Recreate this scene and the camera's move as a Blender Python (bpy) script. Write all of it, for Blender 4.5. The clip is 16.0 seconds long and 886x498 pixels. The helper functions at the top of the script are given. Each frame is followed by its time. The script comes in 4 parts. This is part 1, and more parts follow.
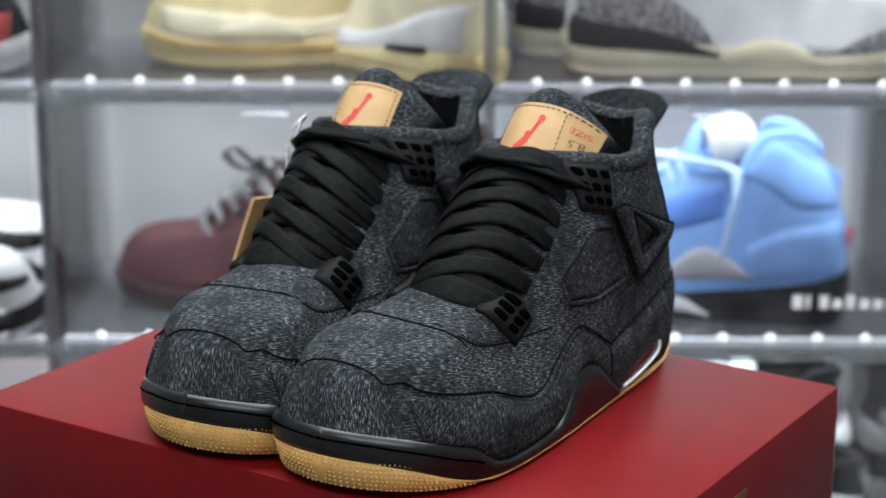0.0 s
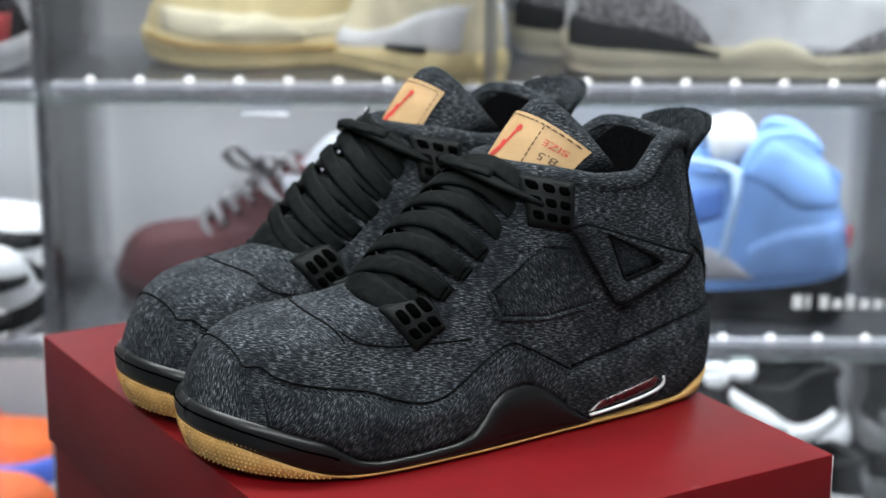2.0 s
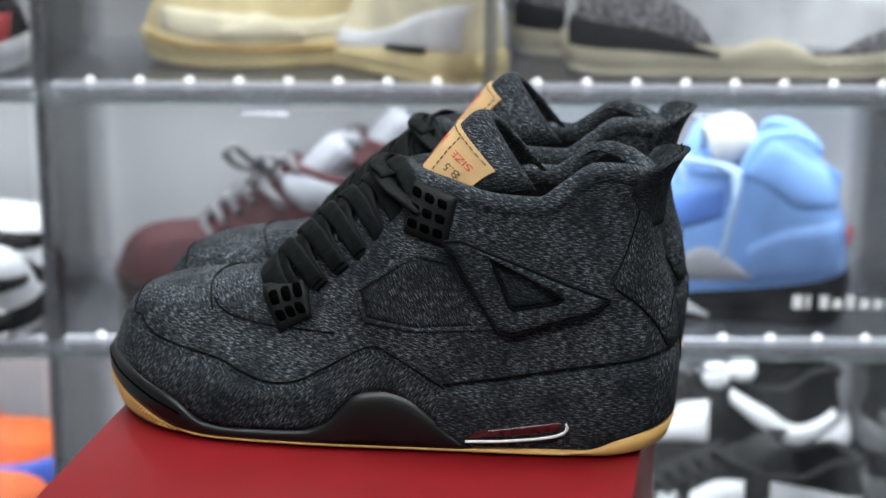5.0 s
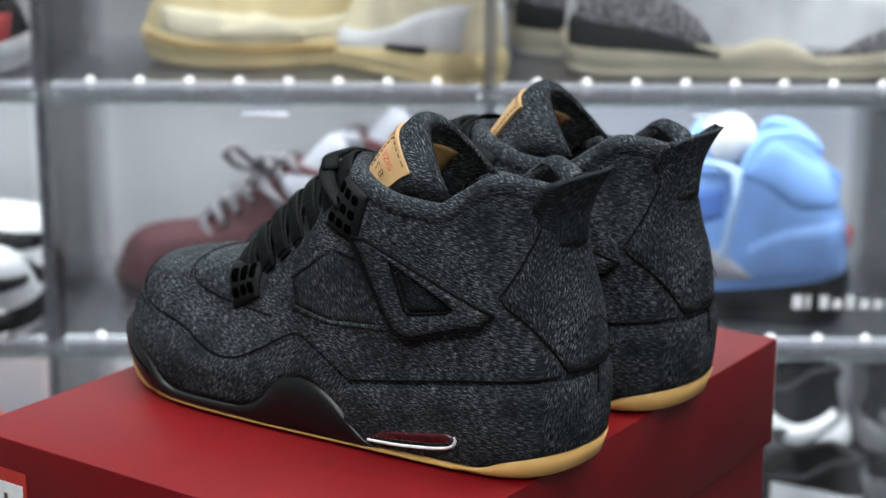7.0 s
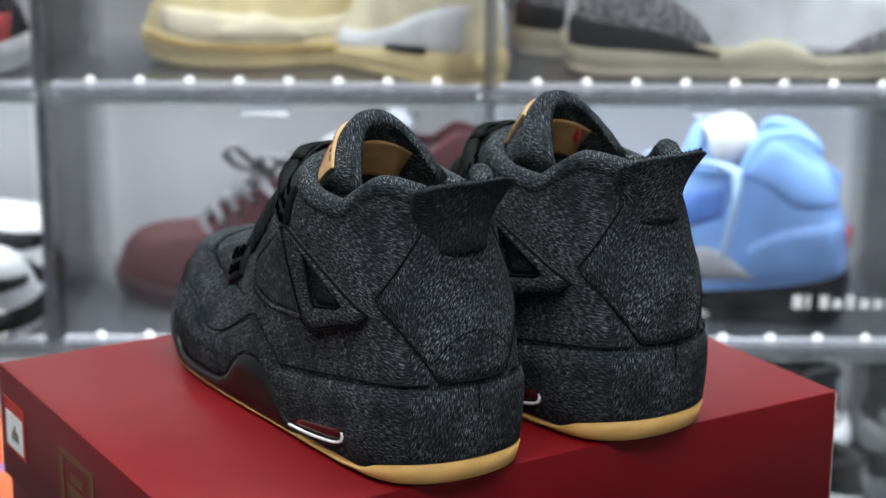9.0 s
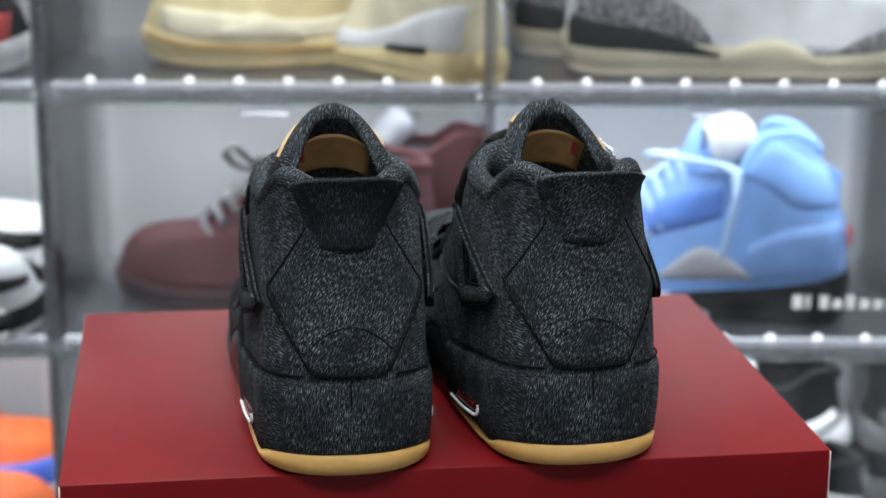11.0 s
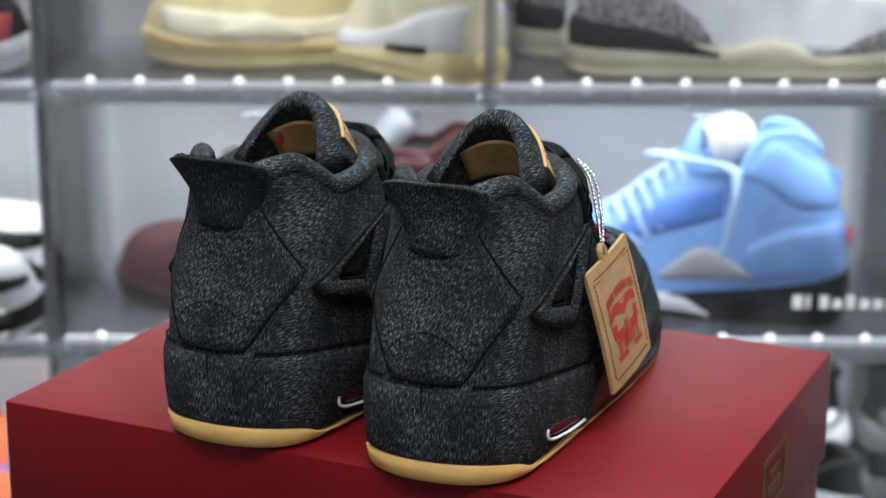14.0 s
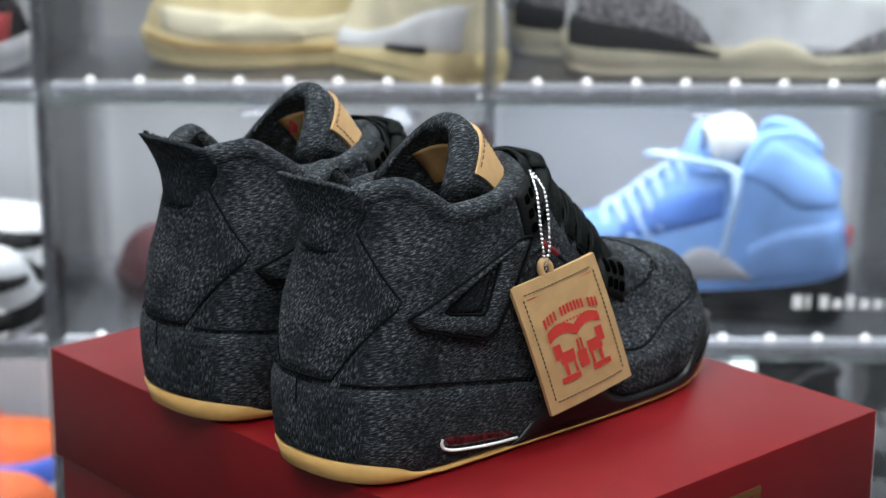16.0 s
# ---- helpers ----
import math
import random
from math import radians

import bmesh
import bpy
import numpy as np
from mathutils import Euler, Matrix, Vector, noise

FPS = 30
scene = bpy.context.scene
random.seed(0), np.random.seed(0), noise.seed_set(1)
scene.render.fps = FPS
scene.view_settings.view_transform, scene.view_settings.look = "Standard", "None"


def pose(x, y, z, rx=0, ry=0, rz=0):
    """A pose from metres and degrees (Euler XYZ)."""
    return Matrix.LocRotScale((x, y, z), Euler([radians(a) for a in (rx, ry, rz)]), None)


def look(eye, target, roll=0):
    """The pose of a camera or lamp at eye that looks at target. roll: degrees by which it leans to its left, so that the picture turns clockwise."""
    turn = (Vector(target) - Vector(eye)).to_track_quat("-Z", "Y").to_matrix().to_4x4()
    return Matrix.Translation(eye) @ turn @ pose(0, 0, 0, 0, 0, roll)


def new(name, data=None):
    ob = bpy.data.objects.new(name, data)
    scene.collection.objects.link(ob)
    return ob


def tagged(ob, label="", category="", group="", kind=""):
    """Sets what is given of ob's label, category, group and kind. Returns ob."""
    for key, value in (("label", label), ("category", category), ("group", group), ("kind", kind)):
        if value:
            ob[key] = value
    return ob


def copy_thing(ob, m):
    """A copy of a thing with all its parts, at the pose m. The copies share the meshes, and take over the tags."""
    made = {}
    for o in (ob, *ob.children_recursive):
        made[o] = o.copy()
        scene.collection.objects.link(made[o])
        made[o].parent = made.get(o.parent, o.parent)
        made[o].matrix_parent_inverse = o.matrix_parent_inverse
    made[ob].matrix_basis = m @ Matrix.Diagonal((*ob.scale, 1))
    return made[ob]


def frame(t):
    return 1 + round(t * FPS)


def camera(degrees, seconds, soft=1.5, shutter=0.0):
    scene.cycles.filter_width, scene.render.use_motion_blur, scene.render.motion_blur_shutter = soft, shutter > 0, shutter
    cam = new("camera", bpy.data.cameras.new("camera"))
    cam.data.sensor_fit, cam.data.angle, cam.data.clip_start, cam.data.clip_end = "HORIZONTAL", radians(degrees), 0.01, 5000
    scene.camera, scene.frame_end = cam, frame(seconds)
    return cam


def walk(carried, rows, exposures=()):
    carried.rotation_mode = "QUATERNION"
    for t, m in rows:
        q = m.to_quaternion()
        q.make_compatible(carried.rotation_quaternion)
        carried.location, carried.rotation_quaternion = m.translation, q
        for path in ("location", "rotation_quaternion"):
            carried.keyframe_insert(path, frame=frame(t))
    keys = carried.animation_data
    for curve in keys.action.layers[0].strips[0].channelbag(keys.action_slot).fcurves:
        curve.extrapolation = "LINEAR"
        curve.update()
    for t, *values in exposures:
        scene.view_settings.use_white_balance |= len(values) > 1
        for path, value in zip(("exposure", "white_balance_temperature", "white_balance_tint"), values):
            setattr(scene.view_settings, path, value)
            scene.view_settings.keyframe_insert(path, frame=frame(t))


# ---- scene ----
# Camera: still, on a stand before the turntable. BT is the height of the box's lid above the floor.
BT = 0.90
cam = camera(27.0, 16.0)
cam.data.dof.use_dof = True
cam.data.dof.focus_distance = 0.88
cam.data.dof.aperture_fstop = 8.0
EYE = Vector((0.0, -0.9552, BT + 0.3382))
YAW, PITCH = radians(0.51), radians(15.318)
AIM = EYE + Vector((math.sin(YAW) * math.cos(PITCH), math.cos(YAW) * math.cos(PITCH), -math.sin(PITCH)))
walk(cam, [(0.0, look(EYE, AIM, 0.39)), (16.0, look(EYE, AIM, 0.39))])

# World and lights: a shop with cool white ceiling panels.
scene.view_settings.exposure = 0.0
world = bpy.data.worlds.new("shop_air")
scene.world = world
world.use_nodes = True
world.node_tree.nodes["Background"].inputs[0].default_value = (0.55, 0.6, 0.7, 1)
world.node_tree.nodes["Background"].inputs[1].default_value = 0.05


def ceiling_lamp(x, y, sx, sy, power, tint=(0.89, 0.99, 1.0)):
    data = bpy.data.lights.new("panel_light", "AREA")
    data.shape, data.size, data.size_y, data.energy, data.color = "RECTANGLE", sx, sy, power, tint
    ob = new("panel_light", data)
    ob.matrix_world = pose(x, y, 2.66)
    return ob


ceiling_lamp(0.0, 0.15, 2.4, 0.5, 53)
ceiling_lamp(0.0, -1.6, 2.4, 0.5, 40)


def shelf_fill_lamp(z, power):
    """Added broad lamp under one row's tops; fills the boxes beyond their LED strips."""
    data = bpy.data.lights.new("box_fill_light", "AREA")
    data.shape, data.size, data.size_y, data.energy, data.color = "RECTANGLE", 1.75, 0.20, power, (0.91, 0.99, 1.0)
    ob = new("box_fill_light", data)
    ob.matrix_world = pose(0.23, 0.625, z)


for level, power in ((-0.1735, 5.0), (0.0415, 5.6), (0.2565, 3.5)):
    shelf_fill_lamp(BT + level, power)

# The turntable's turn about z, in degrees, time by time.
TURN = [(0.0, 147.3), (0.5, 140.95), (1.0, 134.4), (1.5, 127.7), (2.0, 120.8), (2.5, 114.0), (3.0, 107.1), (3.5, 100.3),
        (4.0, 93.5), (4.2, 90.7), (5.25, 77.0), (6.3, 63.8), (6.5, 61.1), (7.0, 54.7), (7.5, 48.5), (8.0, 42.6), (8.5, 36.5),
        (9.0, 30.7), (9.2, 28.45), (10.25, 16.0), (11.3, 4.1), (11.5, 1.9), (12.0, -3.4), (12.5, -8.95), (13.0, -14.2),
        (13.5, -19.4), (14.0, -25.0), (14.5, -30.6), (15.0, -36.2), (15.5, -41.9), (16.0, -47.9)]


# ---- small helpers ----
def smooth_line(pts):
    """A monotone cubic through (a, b) pairs in rising a."""
    xs = np.array([p[0] for p in pts], float)
    ys = np.array([p[1] for p in pts], float)
    h = np.diff(xs)
    d = np.diff(ys) / h
    m = np.zeros(len(xs))
    m[0], m[-1] = d[0], d[-1]
    for i in range(1, len(xs) - 1):
        m[i] = 0 if d[i - 1] * d[i] <= 0 else 2 * d[i - 1] * d[i] / (d[i - 1] + d[i])

    xl, yl, ml, hl = xs.tolist(), ys.tolist(), m.tolist(), h.tolist()
    last = len(hl) - 1

    def value(a):
        a = min(max(float(a), xl[0]), xl[-1])
        i = 0
        while i < last and a > xl[i + 1]:
            i += 1
        s = (a - xl[i]) / hl[i]
        r = 1 - s
        return ((1 + 2 * s) * r * r * yl[i] + s * r * r * hl[i] * ml[i]
                + s * s * (3 - 2 * s) * yl[i + 1] + s * s * (s - 1) * hl[i] * ml[i + 1])
    return value


def path_points(pts, n):
    """n points spread evenly along a Catmull-Rom line through pts (any dimension)."""
    p = [np.array(q, float) for q in pts]
    p = [2 * p[0] - p[1]] + p + [2 * p[-1] - p[-2]]
    out = []
    for i in range(1, len(p) - 2):
        for s in np.linspace(0, 1, 12, endpoint=False):
            a, b, c, d = p[i - 1:i + 3]
            out.append(0.5 * (2 * b + (c - a) * s + (2 * a - 5 * b + 4 * c - d) * s * s + (3 * b - a - 3 * c + d) * s ** 3))
    out.append(p[-2])
    out = np.array(out)
    run = np.concatenate([[0], np.cumsum(np.linalg.norm(np.diff(out, axis=0), axis=1))])
    at = np.linspace(0, run[-1], n)
    return np.stack([np.interp(at, run, out[:, k]) for k in range(out.shape[1])], -1)


def sheet(bm, pts, wrap_u=False, wrap_v=False, flip=False):
    """A grid of quads over an n x m array of points."""
    n, m = len(pts), len(pts[0])
    vs = [[bm.verts.new(tuple(float(c) for c in pts[i][j])) for j in range(m)] for i in range(n)]
    for i in range(n if wrap_u else n - 1):
        for j in range(m if wrap_v else m - 1):
            q = [vs[i][j], vs[(i + 1) % n][j], vs[(i + 1) % n][(j + 1) % m], vs[i][(j + 1) % m]]
            if flip:
                q.reverse()
            try:
                bm.faces.new(q)
            except ValueError:
                pass
    return vs


def slab(bm, top, bottom):
    """A closed slab between two grids of the same size."""
    a, b = sheet(bm, top), sheet(bm, bottom, flip=True)
    n, m = len(a), len(a[0])
    rim = [(i, 0) for i in range(n)] + [(n - 1, j) for j in range(1, m)] + [(i, m - 1) for i in range(n - 2, -1, -1)] + [(0, j) for j in range(m - 2, 0, -1)]
    for k in range(len(rim)):
        (i, j), (p, q) = rim[k], rim[(k + 1) % len(rim)]
        bm.faces.new([a[i][j], b[i][j], b[p][q], a[p][q]])


def tube(bm, pts, r, n=6, closed=False, flat=1.0):
    """A round cord along points."""
    p = [Vector(tuple(float(c) for c in q)) for q in pts]
    rings = []
    for i, q in enumerate(p):
        before = p[i - 1] if i or closed else q
        after = p[(i + 1) % len(p)] if i + 1 < len(p) or closed else q
        d = (after - before)
        d = d.normalized() if d.length > 1e-9 else Vector((0, 0, 1))
        u = d.cross(Vector((0.13, 0.21, 0.97)))
        u.normalize()
        v = d.cross(u)
        rings.append([q + (u * math.cos(a) + v * math.sin(a) * flat) * r for a in (2 * math.pi * k / n for k in range(n))])
    vs = sheet(bm, rings, wrap_u=closed, wrap_v=True)
    if not closed:
        bm.faces.new(list(reversed(vs[0])))
        bm.faces.new(vs[-1])


def box(bm, lo, hi, bevel=0.0):
    m = Matrix.LocRotScale([(a + b) / 2 for a, b in zip(lo, hi)], None, [b - a for a, b in zip(lo, hi)])
    vs = bmesh.ops.create_cube(bm, size=1, matrix=m)["verts"]
    if bevel:
        es = list({e for v in vs for e in v.link_edges})
        bmesh.ops.bevel(bm, geom=es, offset=bevel, segments=2, affect="EDGES", profile=0.5)


def part(name, bm, material, parent=None, label="", smooth=True, weld=0.0):
    """Links a bmesh as one mesh object, under a thing or a part where one is given."""
    if weld:
        bmesh.ops.remove_doubles(bm, verts=bm.verts, dist=weld)
        bmesh.ops.dissolve_degenerate(bm, dist=weld, edges=bm.edges)
    bmesh.ops.recalc_face_normals(bm, faces=bm.faces)
    me = bpy.data.meshes.new(name)
    bm.to_mesh(me)
    bm.free()
    me.materials.append(material)
    if smooth:
        me.shade_smooth()
    ob = new(name, me)
    ob.parent = parent
    if label:
        ob["label"] = label
    return ob


def sharp(ob, degrees=35):
    ob.data.set_sharp_from_angle(angle=radians(degrees))
    return ob


# ---- materials ----
def material(name, colour, rough=0.5, metal=0.0, grain=None, bump=0.0, second=None, spec=0.5, coat=0.0, stretch=(1, 1, 1), low=0.4, high=0.6, bump_scale=None):
    """A principled material; grain: the noise's scale per metre that mixes colour with second and drives the bump."""
    mat = bpy.data.materials.new(name)
    mat.use_nodes = True
    nt = mat.node_tree
    b = nt.nodes["Principled BSDF"]
    b.inputs["Base Color"].default_value = (*colour, 1)
    b.inputs["Roughness"].default_value = rough
    b.inputs["Metallic"].default_value = metal
    b.inputs["Specular IOR Level"].default_value = spec
    b.inputs["Coat Weight"].default_value = coat
    if grain:
        tc = nt.nodes.new("ShaderNodeTexCoord")
        mp = nt.nodes.new("ShaderNodeMapping")
        mp.inputs["Scale"].default_value = stretch
        nz = nt.nodes.new("ShaderNodeTexNoise")
        nz.inputs["Scale"].default_value = grain
        nz.inputs["Detail"].default_value = 4
        nt.links.new(tc.outputs["Object"], mp.inputs["Vector"])
        nt.links.new(mp.outputs[0], nz.inputs["Vector"])
        if second:
            ramp = nt.nodes.new("ShaderNodeValToRGB")
            ramp.color_ramp.elements[0].position, ramp.color_ramp.elements[1].position = low, high
            ramp.color_ramp.elements[0].color, ramp.color_ramp.elements[1].color = (*colour, 1), (*second, 1)
            nt.links.new(nz.outputs["Fac"], ramp.inputs["Fac"])
            nt.links.new(ramp.outputs["Color"], b.inputs["Base Color"])
        if bump:
            bp = nt.nodes.new("ShaderNodeBump")
            bp.inputs["Strength"].default_value = bump
            bp.inputs["Distance"].default_value = 0.001
            src = nz
            if bump_scale:
                src = nt.nodes.new("ShaderNodeTexNoise")
                src.inputs["Scale"].default_value = bump_scale
                nt.links.new(tc.outputs["Object"], src.inputs["Vector"])
            nt.links.new(src.outputs["Fac"], bp.inputs["Height"])
            nt.links.new(bp.outputs[0], b.inputs["Normal"])
    return mat


def denim(name, side=0.0, top=0.0, back=90.0, base=(0.0074, 0.0090, 0.0112), fleck=(0.285, 0.31, 0.345), amount=0.6, along=300.0, across=2300.0):
    """Washed black denim: pale weft dashes over a dark warp, worn in patches; the weave lies along each panel's face.
    side, top, back: the dashes' slope in degrees on faces that look sideways, up and back."""
    mat = bpy.data.materials.new(name)
    mat.use_nodes = True
    nt = mat.node_tree
    link = nt.links.new
    b = nt.nodes["Principled BSDF"]
    b.inputs["Roughness"].default_value = 0.92
    b.inputs["Specular IOR Level"].default_value = 0.08
    tc = nt.nodes.new("ShaderNodeTexCoord")
    warp = nt.nodes.new("ShaderNodeTexNoise")
    warp.inputs["Scale"].default_value = 95
    warp.inputs["Detail"].default_value = 1
    link(tc.outputs["Object"], warp.inputs["Vector"])
    shift = nt.nodes.new("ShaderNodeVectorMath")
    shift.operation = "MULTIPLY_ADD"
    shift.inputs[1].default_value = (0.0005, 0.0005, 0.0005)
    link(warp.outputs["Color"], shift.inputs[0])
    link(tc.outputs["Object"], shift.inputs[2])
    xyz = nt.nodes.new("ShaderNodeSeparateXYZ")
    link(shift.outputs[0], xyz.inputs[0])
    nrm = nt.nodes.new("ShaderNodeSeparateXYZ")
    link(tc.outputs["Normal"], nrm.inputs[0])

    def dashes(a, c, slope):
        pair = nt.nodes.new("ShaderNodeCombineXYZ")
        link(xyz.outputs[a], pair.inputs[0])
        link(xyz.outputs[c], pair.inputs[1])
        mp = nt.nodes.new("ShaderNodeMapping")
        mp.vector_type = "TEXTURE"
        mp.inputs["Rotation"].default_value = (0, 0, radians(slope))
        mp.inputs["Scale"].default_value = (1 / along, 1 / across, 1)
        link(pair.outputs[0], mp.inputs["Vector"])
        nz = nt.nodes.new("ShaderNodeTexNoise")
        nz.noise_dimensions = "2D"
        nz.inputs["Scale"].default_value = 1.0
        nz.inputs["Detail"].default_value = 2.5
        nz.inputs["Roughness"].default_value = 0.6
        link(mp.outputs[0], nz.inputs["Vector"])
        return nz.outputs["Fac"]

    def facing(axis, lo, hi):
        m = nt.nodes.new("ShaderNodeMath")
        m.operation = "ABSOLUTE"
        link(nrm.outputs[axis], m.inputs[0])
        r = nt.nodes.new("ShaderNodeMapRange")
        r.interpolation_type = "SMOOTHSTEP"
        r.inputs["From Min"].default_value, r.inputs["From Max"].default_value = lo, hi
        link(m.outputs[0], r.inputs["Value"])
        return r.outputs[0]

    def blend(f, p, q):
        m = nt.nodes.new("ShaderNodeMix")
        link(f, m.inputs["Factor"])
        link(p, m.inputs["A"])
        link(q, m.inputs["B"])
        return m.outputs["Result"]
    weave = blend(facing("Z", 0.58, 0.74), blend(facing("Y", 0.62, 0.78), dashes("Y", "Z", side), dashes("X", "Z", back)), dashes("Y", "X", top))
    wear = nt.nodes.new("ShaderNodeTexNoise")
    wear.inputs["Scale"].default_value = 48
    wear.inputs["Detail"].default_value = 6
    wear.inputs["Roughness"].default_value = 0.62
    link(tc.outputs["Object"], wear.inputs["Vector"])
    ramp = nt.nodes.new("ShaderNodeValToRGB")
    ramp.color_ramp.elements[0].position, ramp.color_ramp.elements[1].position = 0.42, 0.69
    knee = ramp.color_ramp.elements.new(0.575)
    knee.color = (0.17, 0.17, 0.17, 1)
    link(weave, ramp.inputs["Fac"])
    wr = nt.nodes.new("ShaderNodeMapRange")
    wr.inputs["From Min"].default_value, wr.inputs["From Max"].default_value = 0.30, 0.70
    wr.inputs["To Min"].default_value, wr.inputs["To Max"].default_value = 0.12 * amount, 1.35 * amount
    link(wear.outputs["Fac"], wr.inputs["Value"])
    mul = nt.nodes.new("ShaderNodeMath")
    mul.operation = "MULTIPLY"
    link(ramp.outputs["Color"], mul.inputs[0])
    link(wr.outputs[0], mul.inputs[1])
    mix = nt.nodes.new("ShaderNodeMix")
    mix.data_type = "RGBA"
    mix.inputs["A"].default_value, mix.inputs["B"].default_value = (*base, 1), (*fleck, 1)
    link(mul.outputs[0], mix.inputs["Factor"])
    link(mix.outputs["Result"], b.inputs["Base Color"])
    crease = nt.nodes.new("ShaderNodeTexNoise")
    crease.inputs["Scale"].default_value = 70
    crease.inputs["Detail"].default_value = 3
    link(tc.outputs["Object"], crease.inputs["Vector"])
    b1 = nt.nodes.new("ShaderNodeBump")
    b1.inputs["Strength"].default_value, b1.inputs["Distance"].default_value = 0.55, 0.004
    link(crease.outputs["Fac"], b1.inputs["Height"])
    b2 = nt.nodes.new("ShaderNodeBump")
    b2.inputs["Strength"].default_value, b2.inputs["Distance"].default_value = 0.35, 0.0006
    link(weave, b2.inputs["Height"])
    link(b1.outputs[0], b2.inputs["Normal"])
    link(b2.outputs[0], b.inputs["Normal"])
    return mat


def glow(name, colour, strength):
    mat = bpy.data.materials.new(name)
    mat.use_nodes = True
    b = mat.node_tree.nodes["Principled BSDF"]
    b.inputs["Base Color"].default_value = (*colour, 1)
    b.inputs["Emission Color"].default_value = (*colour, 1)
    b.inputs["Emission Strength"].default_value = strength
    return mat


def acrylic(name, tint, gloss_rough=0.06, ior=1.45, haze=0.0):
    """Clear plastic sheet: see-through, with a mirror sheen that grows at grazing angles, and a little milky haze."""
    mat = bpy.data.materials.new(name)
    mat.use_nodes = True
    nt = mat.node_tree
    nt.nodes.clear()
    out = nt.nodes.new("ShaderNodeOutputMaterial")
    clear = nt.nodes.new("ShaderNodeBsdfTransparent")
    clear.inputs["Color"].default_value = (*tint, 1)
    milky = nt.nodes.new("ShaderNodeBsdfDiffuse")
    milky.inputs["Color"].default_value = (0.7, 0.72, 0.8, 1)
    gl = nt.nodes.new("ShaderNodeBsdfGlossy")
    gl.inputs["Roughness"].default_value = gloss_rough
    fr = nt.nodes.new("ShaderNodeFresnel")
    fr.inputs["IOR"].default_value = ior
    m0 = nt.nodes.new("ShaderNodeMixShader")
    m0.inputs[0].default_value = haze
    m1 = nt.nodes.new("ShaderNodeMixShader")
    nt.links.new(clear.outputs[0], m0.inputs[1])
    nt.links.new(milky.outputs[0], m0.inputs[2])
    nt.links.new(fr.outputs[0], m1.inputs[0])
    nt.links.new(m0.outputs[0], m1.inputs[1])
    nt.links.new(gl.outputs[0], m1.inputs[2])
    nt.links.new(m1.outputs[0], out.inputs["Surface"])
    return mat


DENIM = denim("washed_black_denim", 6, 30, 80, amount=0.60)
DENIM_QUARTER = denim("quarter_denim", 62, 50, 70, amount=0.50)
DENIM_HEEL = denim("heel_denim_twill", 70, 70, 62, amount=0.62, along=420, across=1900)
DENIM_TOE = denim("toe_denim", 10, 55, 75, amount=0.66)
DENIM_GUARD = denim("mudguard_denim", -52, 40, 70, amount=0.58)
DENIM_DARK = denim("raw_edge_denim", 20, 20, 80, amount=0.24)
RUBBER = material("black_rubber", (0.004, 0.0045, 0.005), 0.34, grain=60, second=(0.006, 0.0065, 0.007), bump=0.05, spec=0.36)
PLASTIC = material("black_plastic", (0.0040, 0.0046, 0.0048), 0.55, grain=900, second=(0.006, 0.0068, 0.0070), bump=0.15, spec=0.10)
LACE = material("black_leather_lace", (0.0026, 0.0034, 0.0034), 0.58, grain=260, second=(0.0050, 0.0062, 0.0062), bump=0.6, spec=0.06)
# Near-black that paints the darkness of recesses onto closed surfaces.
RECESS_SHADE = material("recess_shade_black", (0.001, 0.001, 0.001), 1.0, spec=0.0)
THREAD = material("black_thread", (0.003, 0.003, 0.0035), 0.8, grain=2000, second=(0.006, 0.006, 0.007), bump=0.4, spec=0.06)
LINING = material("black_lining", (0.004, 0.004, 0.005), 0.95, grain=700, second=(0.008, 0.008, 0.009), bump=0.3, spec=0.05)
GUM = material("gum_rubber", (0.56, 0.32, 0.10), 0.5, grain=70, second=(0.61, 0.36, 0.12), bump=0.08)
TAN = material("tan_leather", (0.40, 0.245, 0.11), 0.6, grain=90, second=(0.45, 0.28, 0.13), bump=0.15, bump_scale=1500)
# The tan leather again, darkened to carry the shade inside the tongue.
TAN_SHADED = material("shaded_tan_leather", (0.22, 0.125, 0.045), 0.7, grain=120, second=(0.27, 0.155, 0.06), bump=0.15, bump_scale=1500)
RED_INK = material("red_print", (0.50, 0.028, 0.02), 0.6, grain=900, second=(0.42, 0.03, 0.02))
RED_TAB = material("red_woven_tab", (0.22, 0.008, 0.012), 0.8, grain=900, second=(0.17, 0.008, 0.01))
DARK_INK = material("brown_print", (0.09, 0.05, 0.025), 0.7)
WHITE_TRIM = material("white_trim", (0.8, 0.8, 0.82), 0.4)
WINDOW_RED = material("dark_red_air_window", (0.06, 0.008, 0.010), 0.15, grain=300, second=(0.03, 0.004, 0.006))
INSOLE = material("beige_insole", (0.62, 0.54, 0.42), 0.85, grain=300, second=(0.55, 0.47, 0.36), bump=0.2)
STEEL = material("steel_beads", (0.75, 0.75, 0.77), 0.18, 1.0)
CARD_RED = material("red_coated_card", (0.125, 0.0026, 0.0048), 0.40, grain=35, second=(0.136, 0.003, 0.0054), bump=0.03, bump_scale=900, spec=0.20)
CARD_EDGE = material("pale_card_edge", (0.55, 0.48, 0.46), 0.8, grain=400, second=(0.45, 0.3, 0.3))
GOLD = material("gold_foil_print", (0.17, 0.075, 0.02), 0.45, 0.5)
PAPER = material("white_paper", (0.8, 0.8, 0.8), 0.7, grain=200, second=(0.74, 0.74, 0.74))
ACRYLIC = acrylic("clear_acrylic", (0.972, 0.975, 0.988), haze=0.012)
